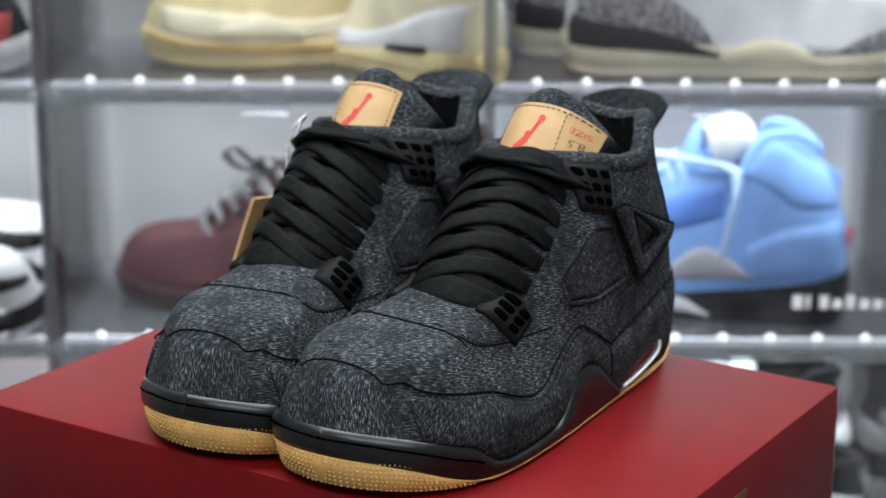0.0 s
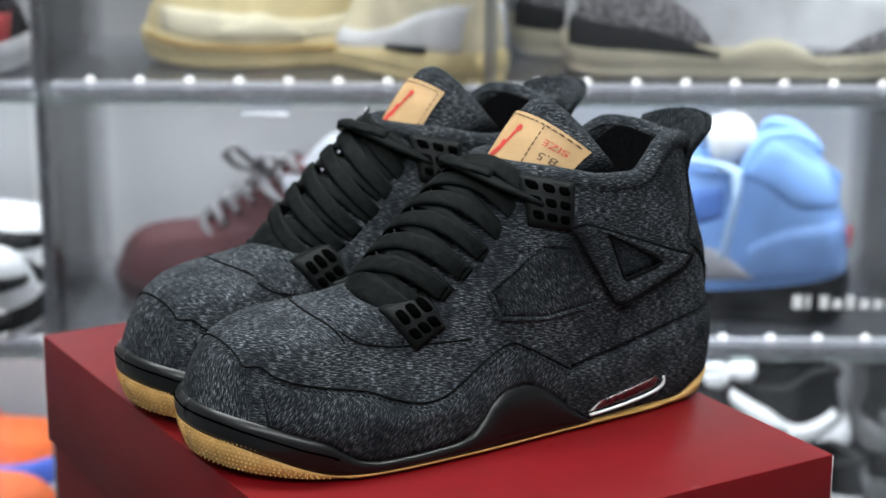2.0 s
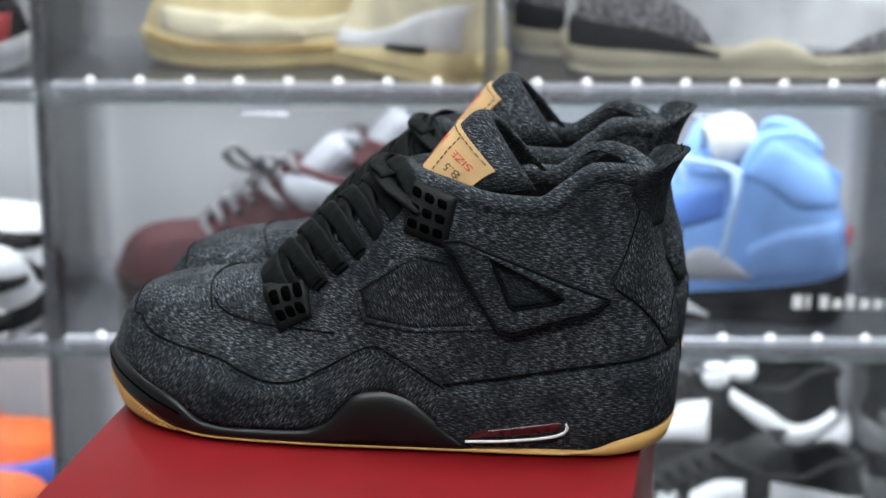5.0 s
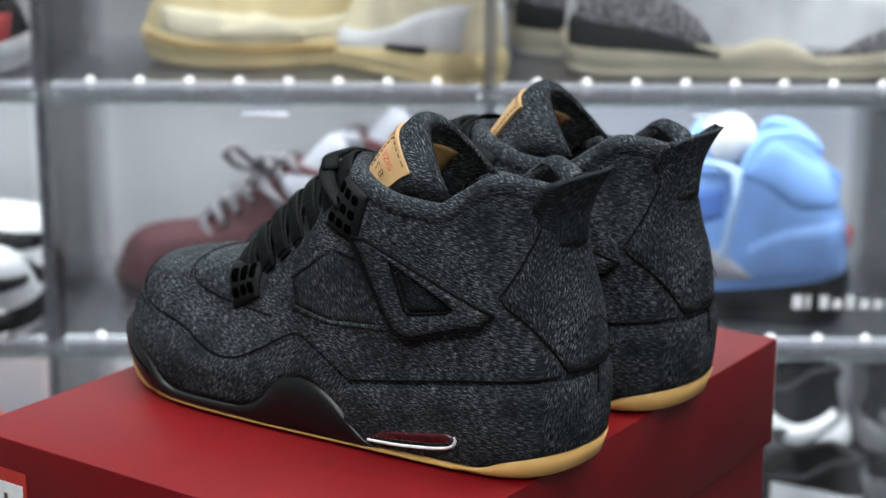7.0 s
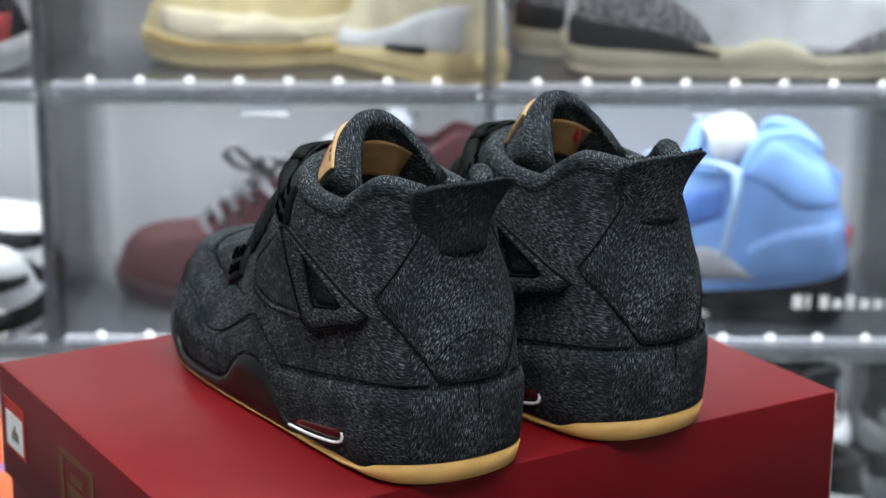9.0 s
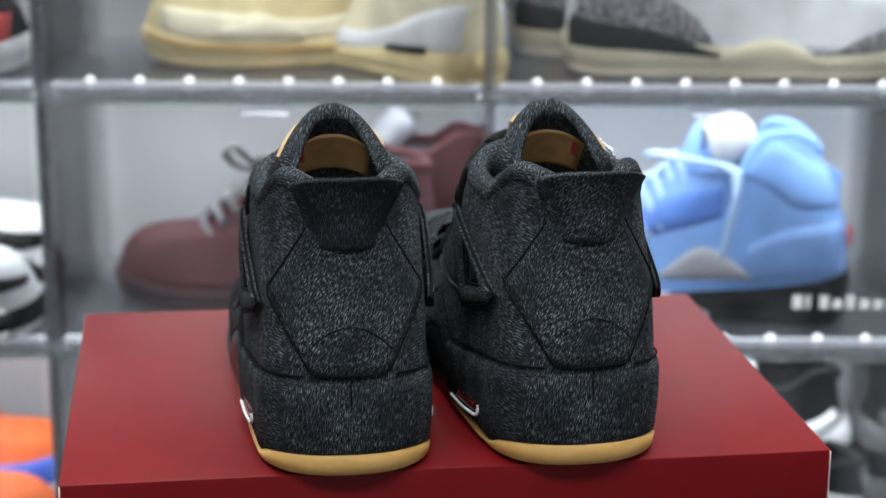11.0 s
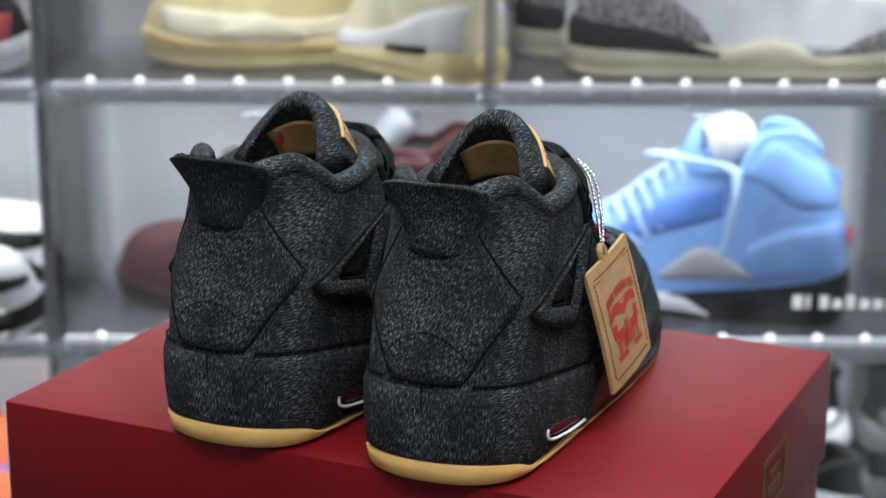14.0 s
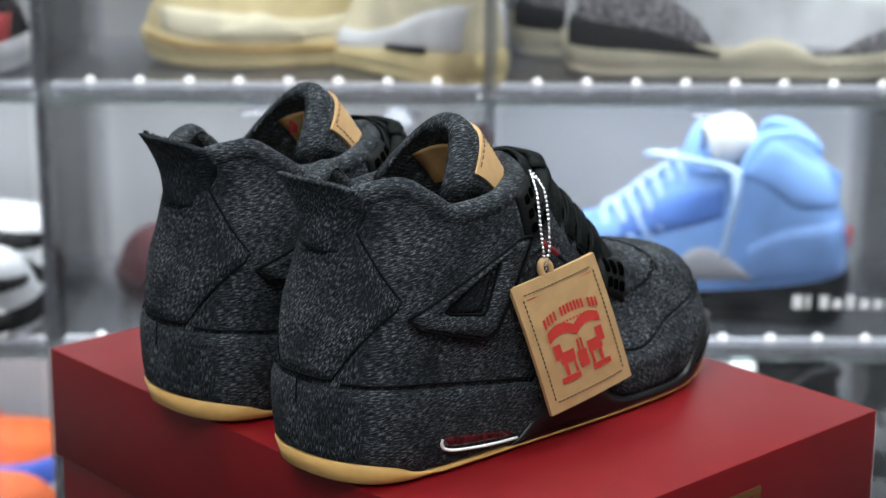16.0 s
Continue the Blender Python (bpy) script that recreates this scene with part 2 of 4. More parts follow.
ACRYLIC_EDGE = acrylic("acrylic_edge", (0.93, 0.945, 0.985), 0.10, haze=0.08)
ACRYLIC_GREEN = acrylic("green_acrylic_edge", (0.74, 0.81, 0.80), 0.14, haze=0.12)
ACRYLIC_FLOOR = acrylic("clear_acrylic_floor", (0.94, 0.94, 0.97), 0.12, haze=0.12)
# Darker grey for the unseen walls, chosen to cut bounce onto box and shoes.
FILL_CUT_PAINT = material("fill_cutting_wall_grey", (0.30, 0.30, 0.31), 0.8, grain=6, second=(0.34, 0.34, 0.35), bump=0.1, bump_scale=300)
RAIL = acrylic("frosted_acrylic_rail", (0.93, 0.945, 0.975), 0.20, haze=0.16)
# Faint emission added to the strip body to lighten the rail before it.
RAIL_FILL_GLOW = glow("rail_fill_glow", (0.93, 0.95, 1.0), 0.22)
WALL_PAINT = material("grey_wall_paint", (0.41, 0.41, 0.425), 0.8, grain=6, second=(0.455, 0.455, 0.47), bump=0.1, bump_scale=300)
CEIL_PAINT = material("white_ceiling_paint", (0.75, 0.75, 0.75), 0.9, grain=5, second=(0.70, 0.70, 0.70))
FLOOR_TILE = material("grey_floor_tile", (0.33, 0.33, 0.34), 0.35, grain=8, second=(0.28, 0.28, 0.29), bump=0.05)
DARK_TOP = material("black_laminate", (0.03, 0.03, 0.032), 0.45, grain=20, second=(0.024, 0.024, 0.026))
TABLE_TOP = material("white_laminate", (0.62, 0.62, 0.63), 0.35, grain=20, second=(0.58, 0.58, 0.59))
LED = glow("led_lens", (1.0, 0.99, 0.97), 1.3)
PANEL_GLOW = glow("panel_diffuser", (1.0, 0.99, 0.97), 6.0)


# ---- the room ----
def room():
    for name, lo, hi, mat in (("floor", (-3.1, -3.6, -0.1), (3.1, 1.4, 0.0), FLOOR_TILE),
                              ("ceiling", (-3.1, -3.6, 2.7), (3.1, 1.4, 2.8), CEIL_PAINT),
                              ("wall_north", (-3.0, 0.80, 0.0), (3.0, 0.90, 2.7), WALL_PAINT),
                              # These three stay out of view; their dark grey holds back fill light.
                              ("wall_south", (-3.0, -3.6, 0.0), (3.0, -3.5, 2.7), FILL_CUT_PAINT),
                              ("wall_east", (3.0, -3.6, 0.0), (3.1, 1.3, 2.7), FILL_CUT_PAINT),
                              ("wall_west", (-3.1, -3.6, 0.0), (-3.0, 1.3, 2.7), FILL_CUT_PAINT)):
        bm = bmesh.new()
        box(bm, lo, hi)
        tagged(part(name, bm, mat, smooth=False), "plain painted " + name.split("_")[0] + " of the shop", name.split("_")[0], kind="structure")
    for y in (0.15, -1.6):
        bm = bmesh.new()
        box(bm, (-1.2, y - 0.25, 2.672), (1.2, y + 0.25, 2.70), 0.004)
        tagged(part("ceiling_light", bm, PANEL_GLOW, smooth=False), "long white ceiling panel light, switched on", "lamp", group="ceiling lights")


def stand():
    """The table under the turntable."""
    t = new("table")
    bm = bmesh.new()
    box(bm, (-0.45, -0.38, 0.70), (0.45, 0.185, 0.735), 0.004)
    sharp(part("tabletop", bm, DARK_TOP, t))
    for x in (-0.41, 0.41):
        for y in (-0.34, 0.145):
            bm = bmesh.new()
            box(bm, (x - 0.02, y - 0.02, 0.0), (x + 0.02, y + 0.02, 0.70), 0.003)
            part("leg", bm, DARK_TOP, t)
    tagged(t, "plain black laminate table under the turntable", "table")
    p = new("turntable")
    bm = bmesh.new()
    rings = [[(r * math.cos(a), r * math.sin(a), z) for a in np.linspace(0, 2 * math.pi, 48, endpoint=False)]
             for r, z in ((0.001, 0.0), (0.118, 0.0), (0.12, 0.002), (0.12, 0.016), (0.118, 0.018), (0.001, 0.018))]
    sheet(bm, rings, wrap_v=True)
    sharp(part("plate", bm, PLASTIC, p))
    p.matrix_world = pose(0, 0, 0.735)
    tagged(p, "round black motor turntable on the table", "turntable")
    return p


# ---- the red shoe box ----
HALF_A, HALF_B, BOX_Y, BOX_H = 0.1895, 0.1368, 0.0152, 0.147


def shoe_box():
    t = new("shoe_box")
    lid_h = 0.066
    a, b = HALF_A, HALF_B
    bm = bmesh.new()
    box(bm, (-a + 0.003, BOX_Y - b + 0.003, -BOX_H), (a - 0.003, BOX_Y + b - 0.003, -lid_h + 0.02), 0.0012)
    sharp(part("tray", bm, CARD_RED, t))
    bm = bmesh.new()
    box(bm, (-a, BOX_Y - b, -lid_h), (a, BOX_Y + b, 0.0), 0.0014)
    lid = sharp(part("lid", bm, CARD_RED, t))
    # worn pale card along the lid's folded corners
    for sx in (-1, 1):
        for sy in (-1, 1):
            bm = bmesh.new()
            tube(bm, [(sx * (a - 0.0007), BOX_Y + sy * (b - 0.0007), z) for z in np.linspace(-lid_h, -0.001, 8)], 0.0007, 5)
            part("worn_corner", bm, CARD_EDGE, lid, "pale worn card edge")
    # paper sticker and foil print on the lid's ends
    bm = bmesh.new()
    box(bm, (-a - 0.0004, 0.1105, -0.0465), (-a + 0.0005, 0.1430, -0.0165))
    st = part("sticker", bm, RED_INK, lid, "white paper sticker with a red border", smooth=False)
    bm = bmesh.new()
    box(bm, (-a - 0.0007, 0.1130, -0.0440), (-a, 0.1405, -0.0235))
    part("sticker_paper", bm, PAPER, st, smooth=False)
    for k in range(3):
        bm = bmesh.new()
        box(bm, (-a - 0.0009, 0.120 + 0.004 * k, -0.0385), (-a, 0.1225 + 0.004 * k, -0.0385 + (0.006, 0.009, 0.005)[k]))
        part("sticker_mark", bm, DARK_INK, st, smooth=False)
    for s in (-1, 1):
        for y0, y1, z0, z1 in ((0.004, 0.054, -0.050, -0.046), (0.004, 0.054, -0.020, -0.016), (0.004, 0.010, -0.0455, -0.0205), (0.048, 0.054, -0.0455, -0.0205), (0.016, 0.042, -0.040, -0.034), (0.020, 0.038, -0.031, -0.026)):
            bm = bmesh.new()
            box(bm, (s * a - 0.0004, y0, z0), (s * a + 0.0004, y1, z1))
            part("foil_print", bm, GOLD, lid, "dull gold foil print", smooth=False)
    return t, lid


# ---- the form of a sneaker ----
class Form:
    """The outer surface of a shoe: level outlines from sole to collar. y runs to the toe, z up, outer side is -x."""

    def __init__(self, front, heel, width, collar, bend=0.0108):
        rise = sorted((y, z) for z, y in front if z > 0.05)
        self.ridge = smooth_line(rise)
        self.taper = smooth_line([(-0.04, 0.0), (0.0, 0.16), (0.025, 0.36), (0.055, 0.56), (0.085, 0.46), (0.12, 0.22), (0.16, 0.16)])
        self.front, self.heel, self.width, self.collar, self.bend = smooth_line(front), smooth_line(heel), smooth_line(width), smooth_line(collar), bend

    def centre(self, y):
        """The sole's bent middle line."""
        return self.bend * min(max((y + 0.02) / 0.17, 0), 1) ** 2

    def half(self, y, z):
        f = min(max((self.front(z) - y) / 0.068, 0.0), 1.0)
        rh = 0.040 + 0.034 * min(max((z - 0.085) / 0.06, 0.0), 1.0)
        h = min(max((y - self.heel(z)) / rh, 0.0), 1.0)
        lean = 1 - 0.09 * min(max((z - 0.03) / 0.11, 0.0), 1.0) ** 1.3
        peak = self.ridge(y)
        lean *= 1 - self.taper(y) * min(max((z - 0.028) / (peak - 0.028), 0.0), 1.0) ** 0.8
        return self.width(y) * lean * (1 - (1 - f) ** 2.3) ** 0.48 * (1 - (1 - h) ** 2.4) ** 0.45

    def side(self, y, z, s, off=0.0):
        """The point on side s (-1 outer, 1 inner) at y, z, pushed out by off."""
        w = self.half(y, z)
        e = 0.0008
        dy = (self.half(y + e, z) - self.half(y - e, z)) / (2 * e)
        dz = (self.half(y, z + e) - self.half(y, z - e)) / (2 * e)
        k = off / math.sqrt(1.0 + dy * dy + dz * dz)
        return np.array([self.centre(y) + s * (w + k), y - dy * k, z - dz * k])

    def loop_at(self, z, n, off=0.0):
        """A closed outline at level z (a number, or a line over y)."""
        zz = z if callable(z) else (lambda y: z)
        yh, yf = self.heel(zz(-0.13)), self.front(zz(0.155))
        k = (1 - np.cos(np.linspace(0, math.pi, n + 1))) / 2
        ys = yh + (yf - yh) * k
        out = []
        for y in ys:
            out.append((y, -1))
        for y in ys[-2:0:-1]:
            out.append((y, 1))
        pts = []
        for y, s in out:
            p = self.side(min(max(y, yh + 1e-6), yf - 1e-6), float(zz(y)), s)
            if callable(off):
                push = off(p[1])
            else:
                push = off
            if push:
                # outward by the plan's normal
                e = 0.0008
                slope = (self.half(min(p[1] + e, yf), float(zz(p[1]))) - self.half(max(p[1] - e, yh), float(zz(p[1])))) / (2 * e)
                nv = np.array([s, -slope, 0.0])
                nv /= np.linalg.norm(nv)
                p = p + nv * push
            pts.append(p)
        return pts

    def top(self, y, x):
        """The height of the surface over x, y."""
        lo, hi = 0.02, 0.145
        for _ in range(30):
            mid = (lo + hi) / 2
            if self.front(mid) > y and self.half(y, mid) > abs(x - self.centre(y)):
                lo = mid
            else:
                hi = mid
        return lo


MAIN = Form(
    front=[(0.0, 0.151), (0.008, 0.1555), (0.0205, 0.159), (0.031, 0.1585), (0.040, 0.1565), (0.0507, 0.152), (0.058, 0.147), (0.064, 0.139),
           (0.0672, 0.128), (0.070, 0.114), (0.0726, 0.099), (0.0775, 0.078), (0.086, 0.064), (0.100, 0.047), (0.116, 0.024), (0.130, 0.004), (0.142, -0.012), (0.16, -0.03)],
    heel=[(0.0, -0.130), (0.008, -0.134), (0.0205, -0.1358), (0.04, -0.1358), (0.06, -0.1342), (0.078, -0.131), (0.095, -0.1262), (0.124, -0.1215), (0.16, -0.119)],
    width=[(-0.14, 0.0395), (-0.10, 0.0408), (-0.06, 0.0438), (-0.01, 0.047), (0.04, 0.0515), (0.085, 0.054), (0.12, 0.0535), (0.16, 0.0525)],
    collar=[(-0.14, 0.1360), (-0.122, 0.1370), (-0.108, 0.1420), (-0.097, 0.1435), (-0.085, 0.1365), (-0.070, 0.1275), (-0.050, 0.1285), (-0.020, 0.134), (0.0, 0.136), (0.16, 0.14)])

GUM_TOP = smooth_line([(-0.14, 0.0150), (-0.125, 0.0128), (-0.11, 0.0095), (-0.098, 0.005), (-0.08, 0.0035), (0.09, 0.0035), (0.108, 0.0045), (0.12, 0.0075), (0.135, 0.0135), (0.15, 0.0195), (0.16, 0.0225)])
GUM_LOW = smooth_line([(-0.14, 0.0015), (-0.115, 0.0), (0.09, 0.0), (0.115, 0.0005), (0.135, 0.0018), (0.16, 0.0045)])
BLACK_TOP = smooth_line([(-0.14, 0.0), (-0.045, 0.003), (-0.036, 0.006), (-0.027, 0.0125), (-0.018, 0.0205), (-0.006, 0.0285), (0.005, 0.0312), (0.014, 0.0305), (0.022, 0.0265), (0.029, 0.018),
                         (0.036, 0.0125), (0.046, 0.0095), (0.085, 0.0085), (0.097, 0.0105), (0.105, 0.0155), (0.112, 0.0205), (0.125, 0.0250), (0.14, 0.0302), (0.16, 0.0352)])
MID_TOP = smooth_line([(-0.14, 0.0505), (-0.12, 0.0500), (-0.08, 0.0435), (-0.045, 0.0375), (-0.022, 0.0335)])


def side_strip(bm, form, s, y0, y1, low, high, n, m, off, thick=0.0025, ease=True):
    """A raised panel on one side between two lines over y."""
    top, bottom = [], []
    for y in np.linspace(y0, y1, n):
        a, b = float(low(y)), float(high(y))
        row, under = [], []
        for k in range(m):
            u = k / (m - 1)
            edge = min(u, 1 - u) * 2
            lift = off * (min(1, edge * 3) ** 0.5 if ease else 1)
            z = a + (b - a) * u
            row.append(form.side(y, z, s, lift))
            under.append(form.side(y, z, s, -thick))
        top.append(row)
        bottom.append(under)
    slab(bm, top, bottom)


def ring_panel(bm, form, s, outer, inner, off, thick=0.003, m=4):
    """A raised ring between two closed loops of (y, z) corners with the same count; inner None: a filled panel."""
    n = 12 if len(outer) < 8 else 2

    def dense(loop):
        out = []
        for i in range(len(loop)):
            p, q = np.array(loop[i]), np.array(loop[(i + 1) % len(loop)])
            out += [p + (q - p) * k / n for k in range(n)]
        return out
    o = dense(outer)
    c = np.mean(np.array(outer), axis=0)
    i_ = dense(inner) if inner else [c + (p - c) * 0.02 for p in o]
    top, bottom = [], []
    for p, q in zip(o, i_):
        row, under = [], []
        for k in range(m):
            u = k / (m - 1)
            y, z = p + (q - p) * u
            lift = off * (0.55 if m > 2 and (k == 0 or (inner and k == m - 1)) else 1.0)
            row.append(form.side(y, z, s, lift))
            under.append(form.side(y, z, s, -thick))
        top.append(row)
        bottom.append(under)
    a = sheet(bm, top, wrap_u=True)
    b = sheet(bm, bottom, wrap_u=True, flip=True)
    k = len(a)
    for j in ((0, m - 1) if inner else (0,)):
        for i in range(k):
            q = [a[i][j], b[i][j], b[(i + 1) % k][j], a[(i + 1) % k][j]]
            bm.faces.new(q if j else list(reversed(q)))


def seam(bm, form, s, pts, n=40, r=0.0007, off=0.0003):
    tube(bm, [form.side(y, z, s, off) for y, z in path_points(pts, n)], r, 5)


def stitches(bm, form, s, pts, gap=0.0026, off=0.0006, r=0.00035):
    """Single stitches along a line on the side."""
    p = path_points(pts, 60)
    length = np.sum(np.linalg.norm(np.diff(p, axis=0), axis=1))
    n = max(4, int(length / gap))
    q = path_points(pts, n * 2)
    for i in range(0, n * 2 - 1, 2):
        tube(bm, [form.side(*q[i], s, off), form.side(*((q[i] + q[i + 1]) / 2), s, off * 1.5), form.side(*q[i + 1], s, off)], r, 4)


def upper_shell(form, n=56, levels=64, high=0.1485):
    """The outer skin, from the sole to the collar line, and the inner wall of the opening."""
    zs = np.concatenate([np.linspace(0.021, 0.055, 16, endpoint=False), np.linspace(0.055, 0.080, 26, endpoint=False), np.linspace(0.080, high, levels - 42)])
    rows = []
    for z in zs:
        row = []
        for p in form.loop_at(z, n):
            c = float(form.collar(p[1]))
            if p[2] > c:
                s = -1 if p[0] < form.centre(p[1]) else 1
                p = form.side(p[1], c, s)
            row.append(p)
        rows.append(row)
    return rows


def trim_line(form, s, n, inset=0.0, drop=0.0):
    """The collar's edge along one side, from the heel to the throat."""
    out = []
    for y in -0.1205 + (0.118 + 0.006) * (1 - np.cos(np.linspace(0, math.pi / 2, n))):
        z = float(form.collar(y)) - drop
        p = form.side(max(y, form.heel(z) + 1e-5), z, s)
        p[0] += -s * inset
        out.append(p)
    return out




def sneaker(sg):
    """The denim shoe. sg 1: the outer side lies at -x (left shoe); -1: mirrored (right shoe)."""
    t = new("sneaker")
    F = MAIN

    def made(name, bm, mat, parent=t, label="", **k):
        if sg < 0:
            for v in bm.verts:
                v.co.x = -v.co.x
        return part(name, bm, mat, parent, label, **k)

    def sq(c):
        return math.copysign(abs(c) ** 0.6, c)

    # gum outsole
    bm = bmesh.new()
    n = 60
    loops = []
    for off, f in ((-0.004, GUM_LOW), (-0.0006, lambda y: GUM_LOW(y) + 0.0012), (0.0016, lambda y: GUM_LOW(y) + 0.003 if GUM_TOP(y) - GUM_LOW(y) > 0.004 else GUM_LOW(y) + 0.0018), (0.0018, lambda y: GUM_TOP(y) - 0.0006), (0.0, GUM_TOP)):
        loops.append(F.loop_at(f, n, off))
    vs = sheet(bm, loops, wrap_v=True)
    bm.faces.new(vs[0])
    bm.faces.new(vs[-1])
    sole = made("outsole", bm, GUM, label="honey gum rubber outsole")
    # studs on the toe's gum edge
    bm = bmesh.new()
    for row in range(7):
        line = F.loop_at(lambda y: GUM_LOW(y) + 0.0025 + row * 0.0023 * min(max((y - 0.10) / 0.045, 0), 1), 260, 0.0017)
        last = None
        for p in line:
            if p[1] < 0.112 + row * 0.005:
                continue
            if last is not None and np.linalg.norm(p - last) < 0.0021:
                continue
            last = p
            bmesh.ops.create_icosphere(bm, subdivisions=1, radius=0.00062, matrix=Matrix.Translation(Vector(tuple(p))))
    made("toe_stud_texture", bm, GUM, sole)
    # black foot-frame: toe bumper, lower band and side support
    bm = bmesh.new()
    rows = []
    for u, off in ((0.0, 0.0), (0.0, 0.0018), (0.25, 0.0026), (0.5, 0.0028), (0.75, 0.0026), (0.92, 0.0018), (1.0, 0.0002)):
        rows.append(F.loop_at(lambda y, u=u: GUM_TOP(y) - 0.0003 + (max(BLACK_TOP(y), GUM_TOP(y)) - GUM_TOP(y)) * u, 110, lambda y, off=off: off * min(1.0, max(0.0, (BLACK_TOP(y) - GUM_TOP(y)) / 0.003))))
    sheet(bm, rows, wrap_v=True)
    frame_part = made("rubber_foot_frame", bm, RUBBER, label="glossy black rubber toe bumper and side support")
    # the groove's shade, drawn as a black cord on the bumper
    for s in (-1, 1):
        bm = bmesh.new()
        tube(bm, [F.side(y, float(GUM_TOP(y) + (BLACK_TOP(y) - GUM_TOP(y)) * 0.62), s, 0.0026) for y in np.linspace(0.108, 0.1588, 36)], 0.0006, 5)
        made("bumper_groove", bm, RECESS_SHADE, frame_part)
    # denim wrapped midsole at the heel
    bm = bmesh.new()
    rows = []
    for u, off in ((0.0, 0.0), (0.04, 0.0012), (0.3, 0.0020), (0.6, 0.0026), (0.85, 0.0026), (0.96, 0.0016), (1.0, -0.001)):
        row = []
        k = (1 - np.cos(np.linspace(0, math.pi / 2, 46)))
        ys = list(-0.1356 + (0.1356 - 0.022) * k)
        for s, seq in ((-1, ys[::-1]), (1, ys[1:])):
            for y in seq:
                lo = max(float(GUM_TOP(y)), 0.0045)
                hi = float(MID_TOP(y))
                z = lo + (hi - lo) * u
                row.append(F.side(max(y, float(F.heel(z)) + 2e-5), z, s, off))
        rows.append(row)
    sheet(bm, rows)
    mid = made("denim_midsole", bm, DENIM)
    # upper
    bm = bmesh.new()
    sheet(bm, upper_shell(F), wrap_v=True)
    made("upper", bm, DENIM_TOE, label="washed black denim upper", weld=0.00005)
    # inner wall and floor of the opening
    bm = bmesh.new()
    rows = []
    for z in np.linspace(0.040, 0.147, 22):
        row = []
        for p in F.loop_at(z, 40):
            c = float(F.collar(p[1])) - 0.002
            s = -1 if p[0] < F.centre(p[1]) else 1
            if p[2] > c:
                p = F.side(p[1], c, s)
            q = p.copy()
            q[0] += -s * min(0.008, abs(p[0] - F.centre(p[1])) * 0.6)
            q[1] = -0.04 + (p[1] + 0.04) * 0.91
            row.append(q)
        rows.append(row)
    vs = sheet(bm, rows, wrap_v=True, flip=True)
    made("lining", bm, LINING, label="black textile lining", weld=0.00005)
    bm = bmesh.new()
    loop = [(p[0] * 0.86, -0.02 + (p[1] + 0.02) * 0.9, 0.066 + 0.016 * max(0, min(1, (-p[1] + 0.02) / 0.12)) ** 2) for p in ((q[0], min(q[1], -0.015), q[2]) for q in F.loop_at(0.05, 40))]
    inner = [(p[0] * 0.4, p[1] * 0.6, 0.068) for p in loop]
    vs = sheet(bm, [loop, inner], wrap_v=True)
    bm.faces.new(vs[1])
    made("insole", bm, INSOLE, label="pale beige insole")
    # padded collar roll
    bm = bmesh.new()
    left, right = trim_line(F, -1, 40, 0.0045, 0.0035), trim_line(F, 1, 40, 0.0045, 0.0035)
    tube(bm, left[::-1] + right[1:], 0.0058, 10)
    made("collar_padding", bm, DENIM)

    # panels
    # eyestay and quarter overlays on both sides
    for s in (-1, 1):
        bm = bmesh.new()
        ring_panel(bm, F, s, [(0.0205, 0.0800), (-0.010, 0.1020), (-0.0285, 0.0985), (-0.046, 0.064), (-0.010, 0.0610), (0.016, 0.0640)],
                   [(0.0175, 0.0785), (-0.010, 0.0985), (-0.0265, 0.0955), (-0.042, 0.0665), (-0.010, 0.0635), (0.0135, 0.0665)], 0.0010, m=4)
        made("quarter_edge", bm, DENIM)
        bm = bmesh.new()
        ring_panel(bm, F, s, [(0.0175, 0.0785), (-0.010, 0.0985), (-0.0265, 0.0955), (-0.042, 0.0665), (-0.010, 0.0635), (0.0135, 0.0665)], None, 0.0004, m=6)
        made("quarter_panel", bm, DENIM_QUARTER)
    # mudguard: denim panel from the toe to the arch
    top_line = smooth_line([(-0.027, 0.0325), (-0.016, 0.0385), (0.0, 0.0478), (0.012, 0.0515), (0.022, 0.0485), (0.034, 0.0395), (0.048, 0.0325), (0.062, 0.0310), (0.076, 0.0345), (0.09, 0.0400), (0.115, 0.0455), (0.14, 0.0500)])
    for s in (-1, 1):
        bm = bmesh.new()
        side_strip(bm, F, s, -0.026, 0.137, lambda y: BLACK_TOP(y) - 0.001, top_line, 70, 7, 0.0013)
        made("mudguard", bm, DENIM_GUARD)
    # toe cap seam and vamp seam: thin black cords paint the creases' shade
    bm = bmesh.new()
    for s in (-1, 1):
        seam(bm, F, s, [(-0.026, 0.0335), (0.0, 0.049), (0.012, 0.0525), (0.034, 0.0405), (0.048, 0.0335), (0.062, 0.0320), (0.076, 0.0355), (0.09, 0.0410), (0.112, 0.0458), (0.126, 0.0490)], 60, 0.0005, 0.0005)
        seam(bm, F, s, [(0.0955, 0.0675), (0.092, 0.0645), (0.084, 0.0605), (0.068, 0.0575), (0.045, 0.0570), (0.03, 0.0575)], 40, 0.0005)
        seam(bm, F, s, [(-0.025, 0.0360), (-0.06, 0.0420), (-0.10, 0.0490), (-0.130, 0.0525)], 40, 0.0006, 0.0012)
